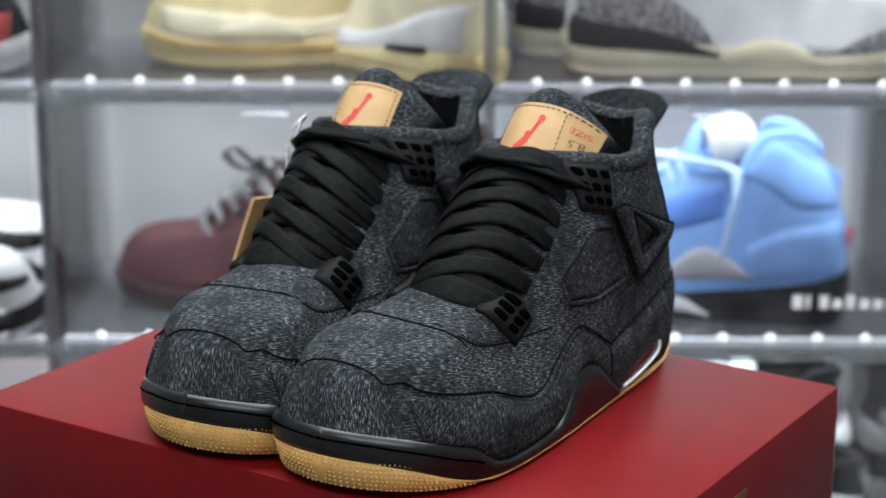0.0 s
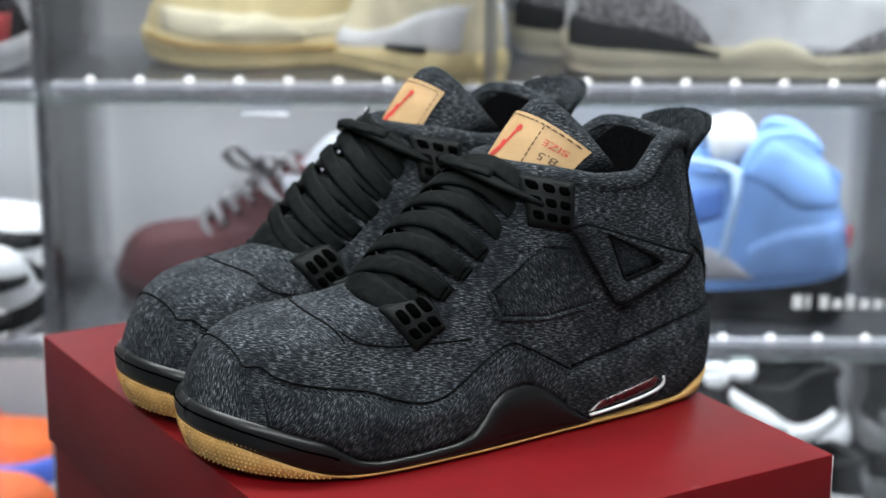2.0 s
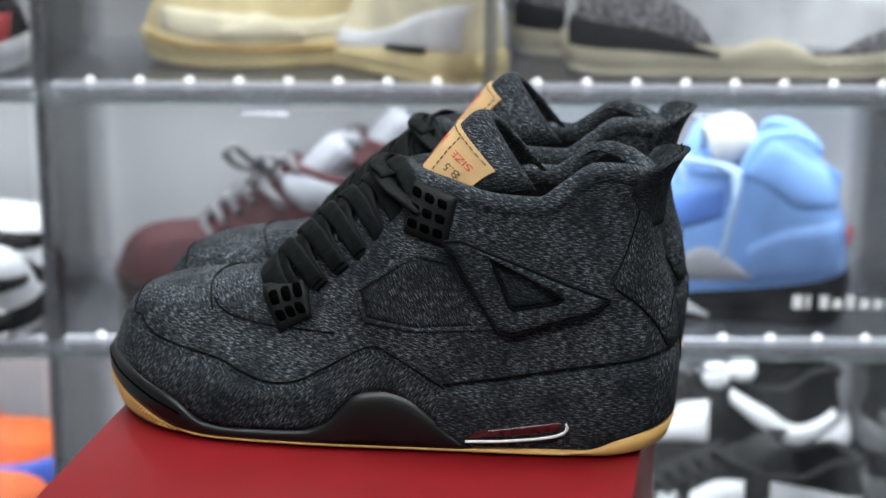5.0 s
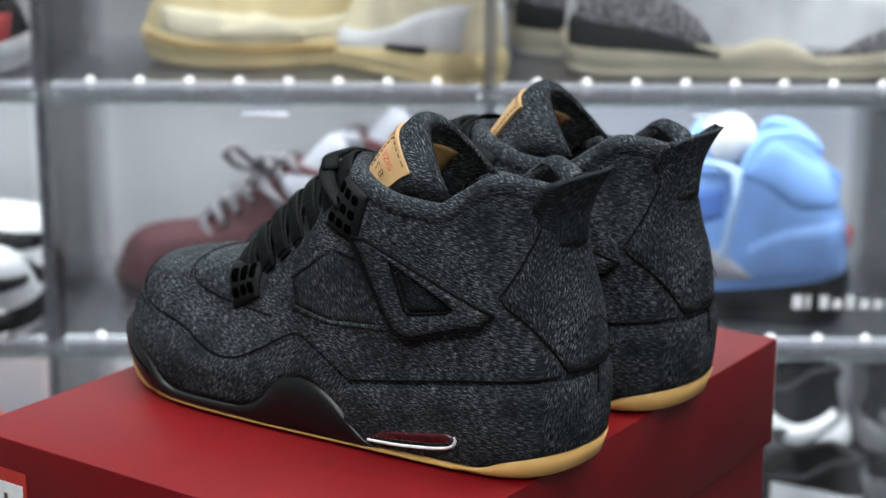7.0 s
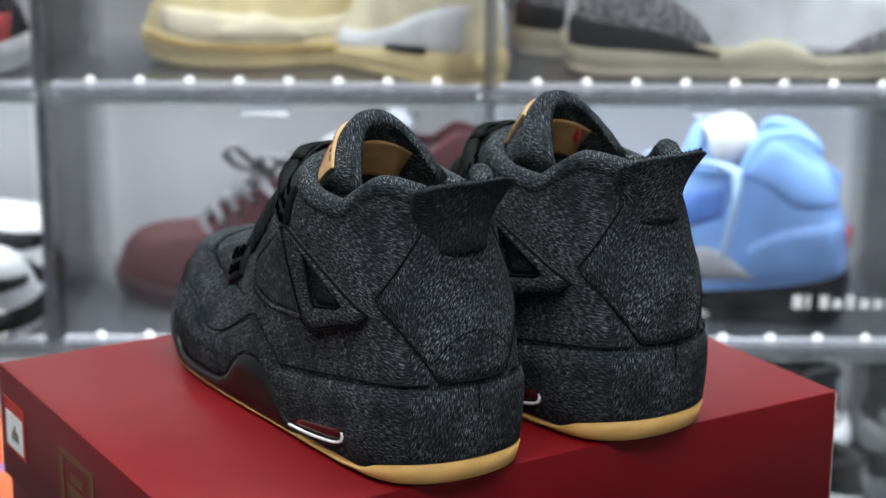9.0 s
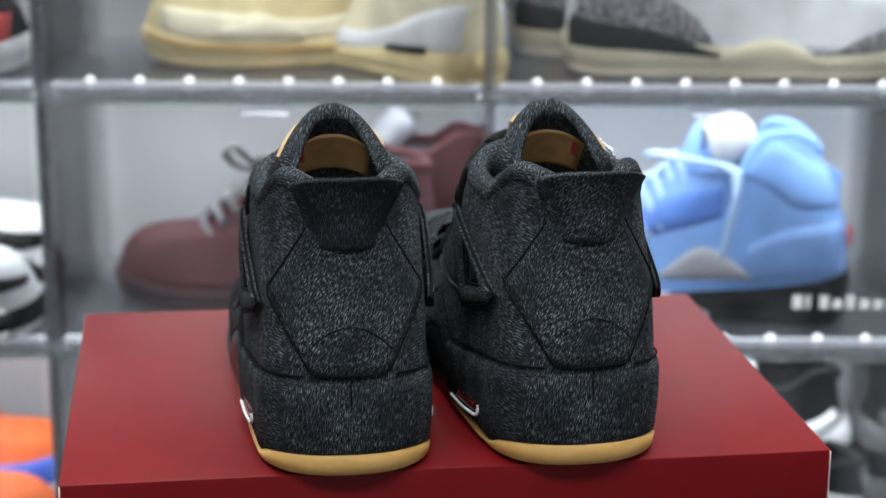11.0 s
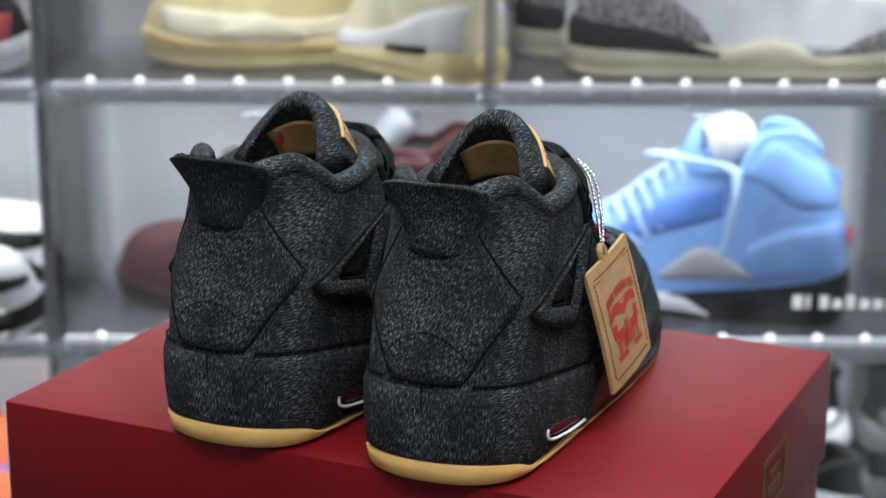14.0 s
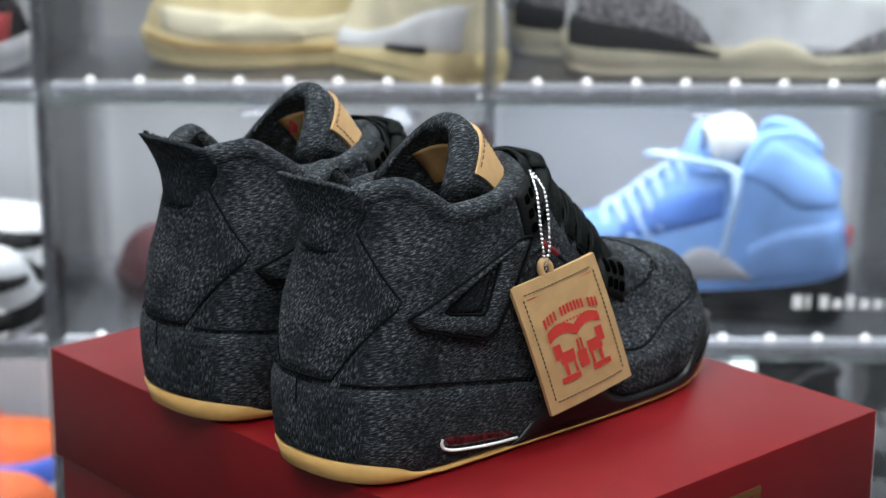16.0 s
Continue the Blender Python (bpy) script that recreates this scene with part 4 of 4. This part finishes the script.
def stored_sneaker(upper, panel, mid, sole, lace, tongue, label, m, mirror=False, size=1.0, panel_line=None, extras=(), tall=1.0, form=None, crest=None):
    t = new("sneaker")
    F = form or MAIN
    def made(name, bm, mat, parent=t, **k):
        for v in bm.verts:
            v.co *= size
            v.co.z *= tall
            if mirror:
                v.co.x = -v.co.x
        return part(name, bm, mat, parent, **k)
    bm = bmesh.new()
    vs = sheet(bm, [F.loop_at(GUM_LOW, 30, 0.0), F.loop_at(lambda y: GUM_LOW(y) + 0.002, 30, 0.003), F.loop_at(lambda y: GUM_LOW(y) + 0.009, 30, 0.003), F.loop_at(lambda y: GUM_LOW(y) + 0.0095, 30, 0.0)], wrap_v=True)
    bm.faces.new(vs[0])
    made("outsole", bm, sole)
    top = smooth_line([(-0.14, 0.046 if crest else 0.036), (-0.05, 0.031), (0.06, 0.021), (0.12, 0.024), (0.16, 0.032)])
    bm = bmesh.new()
    sheet(bm, [F.loop_at(lambda y, u=u: GUM_LOW(y) + 0.009 + (top(y) - GUM_LOW(y) - 0.009) * u, 30, o) for u, o in ((0, 0.0), (0, 0.0035), (0.5, 0.004), (0.9, 0.003), (1, 0.0))], wrap_v=True)
    made("midsole", bm, mid)
    bm = bmesh.new()
    sheet(bm, upper_shell(F, 30, 60, crest or 0.1485), wrap_v=True)
    made("upper", bm, upper, weld=0.00005)
    bm = bmesh.new()
    rows = [[(p[0] * 0.88, -0.03 + (p[1] + 0.03) * 0.92, min(p[2], float(F.collar(p[1])) - 0.003)) for p in F.loop_at(z, 24)] for z in np.linspace(0.05, 0.147, 8)]
    vs = sheet(bm, rows, wrap_v=True, flip=True)
    bm.faces.new(vs[0])
    made("lining", bm, tongue)
    bm = bmesh.new()
    tube(bm, trim_line(F, -1, 24, 0.004, 0.003)[::-1] + trim_line(F, 1, 24, 0.004, 0.003)[1:], 0.0055, 8)
    made("collar_padding", bm, upper)
    if panel:
        line = panel_line or smooth_line([(-0.13, 0.085), (-0.08, 0.07), (-0.03, 0.05), (0.03, 0.04), (0.08, 0.045), (0.15, 0.052)])
        bm = bmesh.new()
        for s in (-1, 1):
            side_strip(bm, F, s, -0.128, 0.148, lambda y: top(y) - 0.001, line, 40, 5, 0.002)
        made("side_panel", bm, panel)
    rise, deep = (0.012, 0.012) if crest else (0.0, 0.0)
    sp = path_points([(0.004, 0.118), (-0.012 + 2 * rise, 0.14), (-0.030 + 2.6 * rise, 0.160 + rise), (-0.040 + 2.6 * rise, 0.164 + rise)], 10)
    bk = path_points([(-0.014, 0.112), (-0.030 + 2 * rise, 0.135), (-0.046 + 2.6 * rise, 0.152 + rise), (-0.046 + 2.6 * rise, 0.160 + rise)], 10)
    bm = bmesh.new()
    us = np.linspace(-1, 1, 9)
    slab(bm, [[(u * 0.03, p[0] - 0.014 * u * u, p[1] - 0.006 * u * u) for u in us] for p in sp], [[(u * 0.029, p[0] - 0.012 * u * u, p[1] - 0.006 * u * u) for u in us] for p in bk])
    made("tongue", bm, upper if crest else tongue)
    ln = path_points([(0.0765, 0.0785 + rise * 0.6), (0.0625, 0.0935), (0.040, 0.1135), (0.018, 0.1305), (0.0 + 1.2 * rise, 0.1415)], 7)
    for k in range(6):
        for s in (-1, 1):
            (y0, z0), (y1, z1) = ln[k], ln[k + 1]
            bm = bmesh.new()
            tube(bm, path_points([(-s * (0.026 + deep), y0 - 0.009 - deep, z0 - 0.011 - 1.7 * deep), (-s * 0.012, y0 + 0.002, z0 + 0.001), (s * 0.012, y1 + 0.002, z1 + 0.001), (s * (0.026 + deep), y1 - 0.009 - deep, z1 - 0.011 - 1.7 * deep)], 14), 0.0034, 6, flat=0.6)
            made("lace", bm, lace)
    for name, mat, low, high, *proud in extras:
        a, b = smooth_line(low), smooth_line(high)
        for s in (-1, 1):
            bm = bmesh.new()
            side_strip(bm, F, s, low[0][0], low[-1][0], a, b, 24, 5, proud[0] if proud else 0.0058)
            made(name, bm, mat)
    t.matrix_world = m
    tagged(t, label, "sneaker", group="sneakers in the display boxes")
    return t


def plain(name, c, rough=0.6, second=None, grain=25):
    return material(name, c, rough, grain=grain, second=second or tuple(v * 0.82 for v in c), bump=0.15, bump_scale=500)


def stored():
    cream = plain("cream_leather", (0.72, 0.58, 0.30))
    pale = plain("pale_cream", (0.78, 0.70, 0.50))
    white = plain("white_leather", (0.78, 0.78, 0.80))
    black = material("black_leather", (0.008, 0.008, 0.009), 0.6, grain=25, second=(0.011, 0.011, 0.012), spec=0.12)
    blue = plain("sky_blue_suede", (0.20, 0.375, 0.75), 0.85)
    deep = plain("deep_blue", (0.05, 0.12, 0.55))
    maroon = plain("maroon_suede", (0.062, 0.012, 0.016), 0.85)
    silver = plain("grey_mesh", (0.35, 0.35, 0.38))
    orange = plain("orange_suede", (0.75, 0.14, 0.03), 0.8)
    deep_sky = plain("sky_blue_leather", (0.19, 0.35, 0.70))
    mid_blue = plain("deep_sky_blue_leather", (0.075, 0.19, 0.56))
    red = plain("red_leather", (0.55, 0.03, 0.03))
    grey = plain("speckled_grey", (0.06, 0.055, 0.06), 0.7, (0.40, 0.38, 0.40), 260)
    up, md = BT + 0.071, BT - 0.144
    made = stored_sneaker
    tan = plain("tan_gum", (0.52, 0.33, 0.10))
    WHITE_EXTRAS = [("black_heel_wedge", black, [(-0.131, 0.020), (-0.07, 0.019), (-0.012, 0.017)], [(-0.131, 0.052), (-0.07, 0.041), (-0.012, 0.022)]),
                    ("cream_side_support", pale, [(-0.012, 0.010), (0.03, 0.010), (0.078, 0.010)], [(-0.012, 0.022), (0.03, 0.034), (0.078, 0.016)])]
    HEEL_LINE = smooth_line([(-0.13, 0.098), (-0.08, 0.082), (-0.03, 0.050), (-0.01, 0.024), (0.08, 0.024), (0.10, 0.034), (0.15, 0.050)])
    made(cream, pale, cream, cream, pale, white, "cream and tan leather sneaker in a display box", pose(-0.088, 0.665, up, 0, 0, 104), extras=[("tan_stripe", tan, [(-0.12, 0.012), (0.03, 0.012), (0.13, 0.016), (0.155, 0.022)], [(-0.12, 0.022), (0.03, 0.020), (0.13, 0.024), (0.155, 0.030)]), ("toe_overlay", pale, [(0.03, 0.024), (0.07, 0.022), (0.105, 0.026)], [(0.03, 0.030), (0.07, 0.046), (0.105, 0.032)])])
    made(pale, white, cream, cream, pale, white, "cream sneaker with white sides beside its pair", pose(-0.016, 0.605, up, 0, 0, 35), True, size=0.82, extras=[("black_bar", black, [(-0.09, 0.029), (-0.03, 0.027)], [(-0.09, 0.037), (-0.03, 0.034)])])
    made(white, grey, pale, pale, white, white, "white sneaker with speckled grey heel panel", pose(0.252, 0.608, up, 0, 0, -88), panel_line=HEEL_LINE, extras=WHITE_EXTRAS)
    made(white, grey, pale, pale, white, white, "white sneaker with speckled grey panel behind its pair", pose(0.212, 0.705, up, 0, 0, -90), True, panel_line=HEEL_LINE, extras=WHITE_EXTRAS)
    lace_grey = plain("dull_grey_lace", (0.13, 0.125, 0.135))
    pewter = plain("pale_grey_tongue", (0.27, 0.275, 0.31))
    dark_maroon = plain("dark_maroon_rubber", (0.040, 0.012, 0.014), 0.7)
    made(maroon, None, dark_maroon, dark_maroon, lace_grey, pewter, "maroon suede sneaker with grey laces", pose(-0.120, 0.640, md, 0, 0, 87), tall=0.92, extras=[("ankle_panel", pewter, [(-0.045, 0.100), (-0.018, 0.098), (0.002, 0.112)], [(-0.045, 0.124), (-0.018, 0.130), (0.002, 0.128)])])
    made(maroon, None, dark_maroon, dark_maroon, lace_grey, pewter, "maroon suede sneaker behind its pair", pose(-0.066, 0.724, md, 0, 0, 88), True, size=0.97)
    maroon_bow(lace_grey, md)
    made(blue, None, black, black, deep_lace(), white, "sky blue suede sneaker with a black sole", BLUE_PLACE, form=HIGH, crest=0.1765, tall=0.95,
         extras=[("ankle_padding", blue, [(-0.127, 0.104), (-0.095, 0.106), (-0.070, 0.122), (-0.047, 0.134)], [(-0.127, 0.132), (-0.095, 0.152), (-0.070, 0.166), (-0.047, 0.140)], 0.0026),
                 ("heel_overlay", deep_sky, [(-0.131, 0.045), (-0.09, 0.040), (-0.052, 0.036)], [(-0.131, 0.096), (-0.09, 0.090), (-0.052, 0.070)], 0.0015),
                 ("mesh_window", silver, [(-0.058, 0.040), (-0.02, 0.037), (0.022, 0.036)], [(-0.058, 0.044), (-0.016, 0.068), (0.022, 0.041)], 0.0030),
                 ("eyestay", mid_blue, [(-0.030, 0.096), (0.0, 0.084), (0.060, 0.064)], [(-0.030, 0.124), (0.0, 0.118), (0.060, 0.084)], 0.0012),
                 ("white_midsole_wedge", white, [(-0.022, 0.004), (0.02, 0.006), (0.10, 0.008)], [(-0.022, 0.006), (0.005, 0.024), (0.10, 0.023)])])
    blue_details(plain("white_tissue", (0.60, 0.60, 0.60)), red)
    bands = [("black_toe_band", black, [(-0.10, 0.050), (0.03, 0.042), (0.11, 0.040), (0.150, 0.044)], [(-0.10, 0.072), (0.03, 0.062), (0.11, 0.056), (0.150, 0.052)])]
    made(white, None, black, white, white, black, "black and white leather sneaker in a display box", pose(-0.485, 0.555, md, 0, 0, -92), extras=bands)
    made(white, None, black, white, white, black, "black and white leather sneaker behind its pair", pose(-0.480, 0.685, md, 0, 0, -90), True, extras=bands)
    panda = [("side_flash", white, [(-0.116, 0.090), (-0.082, 0.072), (-0.050, 0.088), (-0.020, 0.112)], [(-0.116, 0.104), (-0.082, 0.092), (-0.050, 0.110), (-0.020, 0.126)]),
             ("heel_patch", white, [(-0.131, 0.062), (-0.11, 0.062), (-0.090, 0.064)], [(-0.131, 0.092), (-0.11, 0.084), (-0.090, 0.068)]),
             ("toe_panel", white, [(0.0, 0.072), (0.025, 0.070), (0.055, 0.066)], [(0.0, 0.112), (0.025, 0.104), (0.055, 0.086)])]
    paired = [("heel_patch", white, [(-0.122, 0.030), (-0.08, 0.030), (-0.042, 0.030)], [(-0.122, 0.096), (-0.08, 0.114), (-0.042, 0.124)]),
              ("quarter_panel", white, [(-0.020, 0.030), (0.0, 0.030), (0.026, 0.034)], [(-0.020, 0.120), (0.0, 0.116), (0.026, 0.096)]),
              ("toe_panel", white, [(0.038, 0.030), (0.05, 0.030), (0.066, 0.036)], [(0.038, 0.092), (0.05, 0.088), (0.066, 0.076)])]
    made(black, None, white, white, black, black, "black and white leather sneaker in a lower box", pose(0.268, 0.705, md - 0.215, 0, 0, 84), extras=panda, tall=0.95)
    made(black, None, white, white, black, black, "black and white leather sneaker before its pair", pose(0.262, 0.575, md - 0.215, 0, 0, 82), True, extras=paired, tall=0.68)
    shoe_stuffing(white)
    made(orange, deep, white, white, orange, deep, "orange suede sneaker with blue panels", pose(-0.475, 0.56, md - 0.215, 0, 0, -88))
    made(orange, deep, white, white, orange, deep, "orange suede sneaker behind its pair", pose(-0.485, 0.69, md - 0.215, 0, 0, -90), True)
    made(black, red, white, white, red, black, "black, red and white sneaker", pose(-0.494, 0.60, up, 0, 0, -90))


BLUE_PLACE = pose(0.235, 0.628, BT - 0.144, 0, 0, 76)


def deep_lace():
    return plain("pale_blue_lace", (0.46, 0.64, 0.90))


def paper_ball(radius, place, m, white, label):
    bm = bmesh.new()
    bmesh.ops.create_icosphere(bm, subdivisions=3, radius=radius)
    for v in bm.verts:
        v.co *= 1 + 0.07 * noise.noise(v.co * 60)
        v.co += Vector(place)
    ball = part("paper_ball", bm, white)
    ball.matrix_world = m
    tagged(ball, label, "stuffing", group="paper stuffing")
    return ball


def shoe_stuffing(white):
    m = pose(0.268, 0.705, BT - 0.144 - 0.215, 0, 0, 84)
    for place in ((-0.030, -0.006, 0.131), (-0.026, -0.030, 0.136)):
        paper_ball(0.0135, place, m, white, "crumpled white paper in the black and white sneaker")


def maroon_bow(grey, md):
    """The tied loops of the maroon sneaker's laces."""
    t = new("lace_bow")
    for pts in ([(-0.020, 0.028, 0.128), (-0.034, 0.046, 0.138), (-0.040, 0.052, 0.150), (-0.034, 0.044, 0.152), (-0.024, 0.030, 0.136)],
                [(-0.020, 0.022, 0.128), (-0.040, 0.018, 0.118), (-0.048, 0.006, 0.110), (-0.044, 0.004, 0.102), (-0.030, 0.020, 0.118)],
                [(-0.020, 0.026, 0.130), (-0.036, 0.040, 0.118), (-0.042, 0.050, 0.104)],
                [(-0.020, 0.024, 0.132), (-0.032, 0.024, 0.142), (-0.040, 0.012, 0.146), (-0.036, 0.006, 0.138), (-0.022, 0.020, 0.130)]):
        bm = bmesh.new()
        tube(bm, path_points(pts, 22), 0.0052, 7, flat=0.45)
        part("loop", bm, grey, t)
    t.matrix_world = pose(-0.120, 0.640, md - 0.008, 0, 0, 87)
    tagged(t, "tied grey lace bow on the maroon sneaker", "shoelace")


def blue_details(white, red):
    """Paper stuffing, loose laces and a red heel mark on the blue sneaker."""
    ball = paper_ball(0.0245, (-0.012, -0.030, 0.153), BLUE_PLACE, white, "white paper ball stuffed in the blue sneaker")
    bm = bmesh.new()
    tube(bm, path_points([(-0.024, -0.008, 0.164), (-0.029, -0.0105, 0.157), (-0.029, -0.0095, 0.149), (-0.025, -0.006, 0.143)], 12), 0.0020, 6)
    part("dark_mark", bm, DARK_TOP, ball, "dark curved mark on the paper")
    lace = deep_lace()
    for pts, label in (([(-0.044, -0.026, 0.134), (-0.054, -0.040, 0.134), (-0.062, -0.042, 0.112), (-0.063, -0.037, 0.086), (-0.062, -0.033, 0.062)], "loose pale blue lace end hanging over the blue sneaker"),
                       ([(-0.010, 0.040, 0.136), (-0.030, 0.028, 0.141), (-0.043, 0.000, 0.140), (-0.047, -0.030, 0.137), (-0.050, -0.044, 0.132)], "pale blue lace drawn across the blue sneaker's throat")):
        bm = bmesh.new()
        tube(bm, path_points(pts, 24), 0.0050, 7, flat=0.6)
        ob = part("loose_lace", bm, lace)
        ob.matrix_world = BLUE_PLACE
        tagged(ob, label, "shoelace")
    bm = bmesh.new()
    box(bm, (-0.010, -0.1385, 0.064), (0.010, -0.1335, 0.077), 0.001)
    ob = part("heel_mark", bm, red)
    ob.matrix_world = BLUE_PLACE
    tagged(ob, "small red mark on the blue sneaker's heel", "heel mark")


def hang_tag():
    """Tan leather tag that hangs by a bead chain from the right shoe's upper eyelets."""
    t = new("hang_tag")
    o = Vector((0.1105, -0.0020, 0.0560))
    right = Vector((0.0, 0.058, 0.0080)).normalized()
    down = Vector((0.010, 0.0215, -0.0690)).normalized()
    out = right.cross(-down)
    if out.x < 0:
        out = -out
    hw, hh = 0.0292, 0.0355

    def at(u, v, d):
        return o + right * (u * hw) + down * (-v * hh) + out * d
    bm = bmesh.new()
    us, vs = np.linspace(-1, 1, 9), np.linspace(-1, 1, 9)
    bow = lambda u, v: 0.0012 * (1 - u * u) - 0.0010 * v * v
    slab(bm, [[at(u, v, 0.0010 + bow(u, v)) for u in us] for v in vs], [[at(u, v, -0.0010 + bow(u, v)) for u in us] for v in vs])
    body = sharp(part("leather_tag", bm, TAN, t))
    bm = bmesh.new()
    loop = [at(-0.13 + 0.11 * math.cos(a), 1.06 + 0.13 * math.sin(a), -0.0004) for a in np.linspace(0, 2 * math.pi, 18, endpoint=False)]
    tube(bm, loop, 0.0018, 6, closed=True)
    part("ear", bm, TAN, body)
    for a, b, n in (((-0.8, 0.84), (0.8, 0.84), 18), ((-0.8, -0.84), (0.8, -0.84), 18), ((-0.84, -0.8), (-0.84, 0.8), 22), ((0.84, -0.8), (0.84, 0.8), 22)):
        bm = bmesh.new()
        for i in range(n):
            p = [np.array(a) + (np.array(b) - np.array(a)) * (i + f) / n for f in (0.1, 0.7)]
            tube(bm, [at(q[0], q[1], 0.0013 + bow(q[0], q[1])) for q in p], 0.00035, 4)
        part("border_stitching", bm, DARK_INK, body)
    bm = bmesh.new()
    tube(bm, [at(u, v, 0.0011 + bow(u, v)) for u, v in ((-0.76, 0.76), (0.76, 0.76))], 0.0003, 4)
    part("red_rule", bm, RED_INK, body)

    def ink(name, quads):
        bm = bmesh.new()
        for q in quads:
            bm.faces.new([bm.verts.new(at(u, v, 0.0016 + bow(u, v))) for u, v in q])
        part(name, bm, RED_INK, body, smooth=False)

    def block(u0, u1, v0, v1, rise=0.0):
        return [(u0, v0 + rise * u0), (u1, v0 + rise * u1), (u1, v1 + rise * u1), (u0, v1 + rise * u0)]
    # arched row of letter-sized bars, ribbon and two plain animal shapes with a middle block
    letters = [(-0.62 + 0.083 * i) for i in range(16) if i not in (4, 12)]
    ink("print_letters", [block(u, u + 0.055, 0.36 - 0.25 * u * u, 0.50 - 0.25 * u * u) for u in letters])
    ink("print_small", [block(u, u + 0.05, 0.24, 0.27) for u in (-0.22, -0.14, -0.06, 0.02, 0.10, 0.18)])
    band = []
    for k in range(16):
        u0, u1 = -0.62 + k * 0.0775, -0.62 + (k + 1) * 0.0775
        f = lambda u: 0.10 + 0.10 * math.sin(abs(u) * 4.8)
        band.append([(u0, f(u0) - 0.09), (u1, f(u1) - 0.09), (u1, f(u1) + 0.07), (u0, f(u0) + 0.07)])
    ink("print_ribbon", band)
    for s in (-1, 1):
        ink("print_figure", [block(*sorted((s * 0.16, s * 0.50)), -0.34, -0.16), block(*sorted((s * 0.42, s * 0.60)), -0.24, -0.02), block(*sorted((s * 0.18, s * 0.24)), -0.52, -0.34),
                             block(*sorted((s * 0.38, s * 0.46)), -0.52, -0.34), block(*sorted((s * 0.16, s * 0.60)), -0.62, -0.53)])
    ink("print_middle", [block(-0.11, 0.11, -0.50, -0.24), block(-0.07, -0.02, -0.24, -0.06), block(0.02, 0.07, -0.24, -0.06)])
    # bead chain: two strands to the eyelet
    top = Vector((0.0900, -0.0140, 0.1370))
    hole = at(-0.13, 1.06, 0.0)
    for s in (-1, 1):
        side = right * (0.0026 * s)
        p = path_points([tuple(top), tuple(top.lerp(hole, 0.25) + side + Vector((0.0045, 0, 0.002))), tuple(top.lerp(hole, 0.7) + side + Vector((0.003, 0, 0))), tuple(hole)], 24)
        bm = bmesh.new()
        tube(bm, p, 0.00035, 4)
        strand = part("chain_wire", bm, STEEL, t)
        bead = bmesh.new()
        bmesh.ops.create_icosphere(bead, subdivisions=2, radius=0.00105)
        first = part("bead", bead, STEEL, strand)
        first.location = Vector(tuple(p[0]))
        for q in p[1:]:
            ob = new("bead", first.data)
            ob.parent = strand
            ob.location = Vector(tuple(q))
    bm = bmesh.new()
    tube(bm, [top.lerp(hole, 0.72), top.lerp(hole, 0.80) + right * 0.004, top.lerp(hole, 0.90) + right * 0.009], 0.0016, 6)
    part("red_cord", bm, RED_TAB, t, "short dark red woven cord")
    return t


def door_lettering():
    """Unreadable white lettering on the door of one display box, as plain bars."""
    t = new("door_lettering")
    for i, (w, h) in enumerate(((0.008, 0.011), (0.003, 0.011), (0.007, 0.011), (0.007, 0.0075), (0.006, 0.011), (0.007, 0.0075), (0.007, 0.0075), (0.007, 0.0075), (0.007, 0.0075))):
        bm = bmesh.new()
        x = 0.302 + i * 0.0112
        box(bm, (x, FRONT - 0.0002, BT - 0.110), (x + w, FRONT + 0.0008, BT - 0.110 + h))
        part("letter_bar", bm, WHITE_TRIM, t, smooth=False)
    tagged(t, "white printed lettering on a clear display door", "lettering")


def motions(things):
    """Turns the turntable and all that stands on it."""
    for ob, place in things:
        walk(ob, [(s, pose(0, 0, 0, 0, 0, a) @ place) for s, a in TURN])


room()
PLATE = stand()
SHOE_BOX, LID = shoe_box()
tagged(SHOE_BOX, "red shoe box with a closed lid under the pair", "shoe box")
LEFT = sneaker(1)
tagged(LEFT, "washed black denim sneaker with gum sole and black laces", "sneaker", group="denim pair")
RIGHT = sneaker(-1)
tagged(RIGHT, "washed black denim sneaker with a hang tag on its chain", "sneaker", group="denim pair")
TAG = hang_tag()
tagged(TAG, "tan leather hang tag with red print on a bead chain", "tag")
wall_of_boxes()
door_lettering()
stored()
motions([(TAG, pose(0, 0, BT)), (PLATE, pose(0, 0, 0.735)), (SHOE_BOX, pose(-0.0015, 0, BT)), (LEFT, pose(-0.0535, 0, BT)), (RIGHT, pose(0.0545, 0.0, BT, 0, 0, 3))])
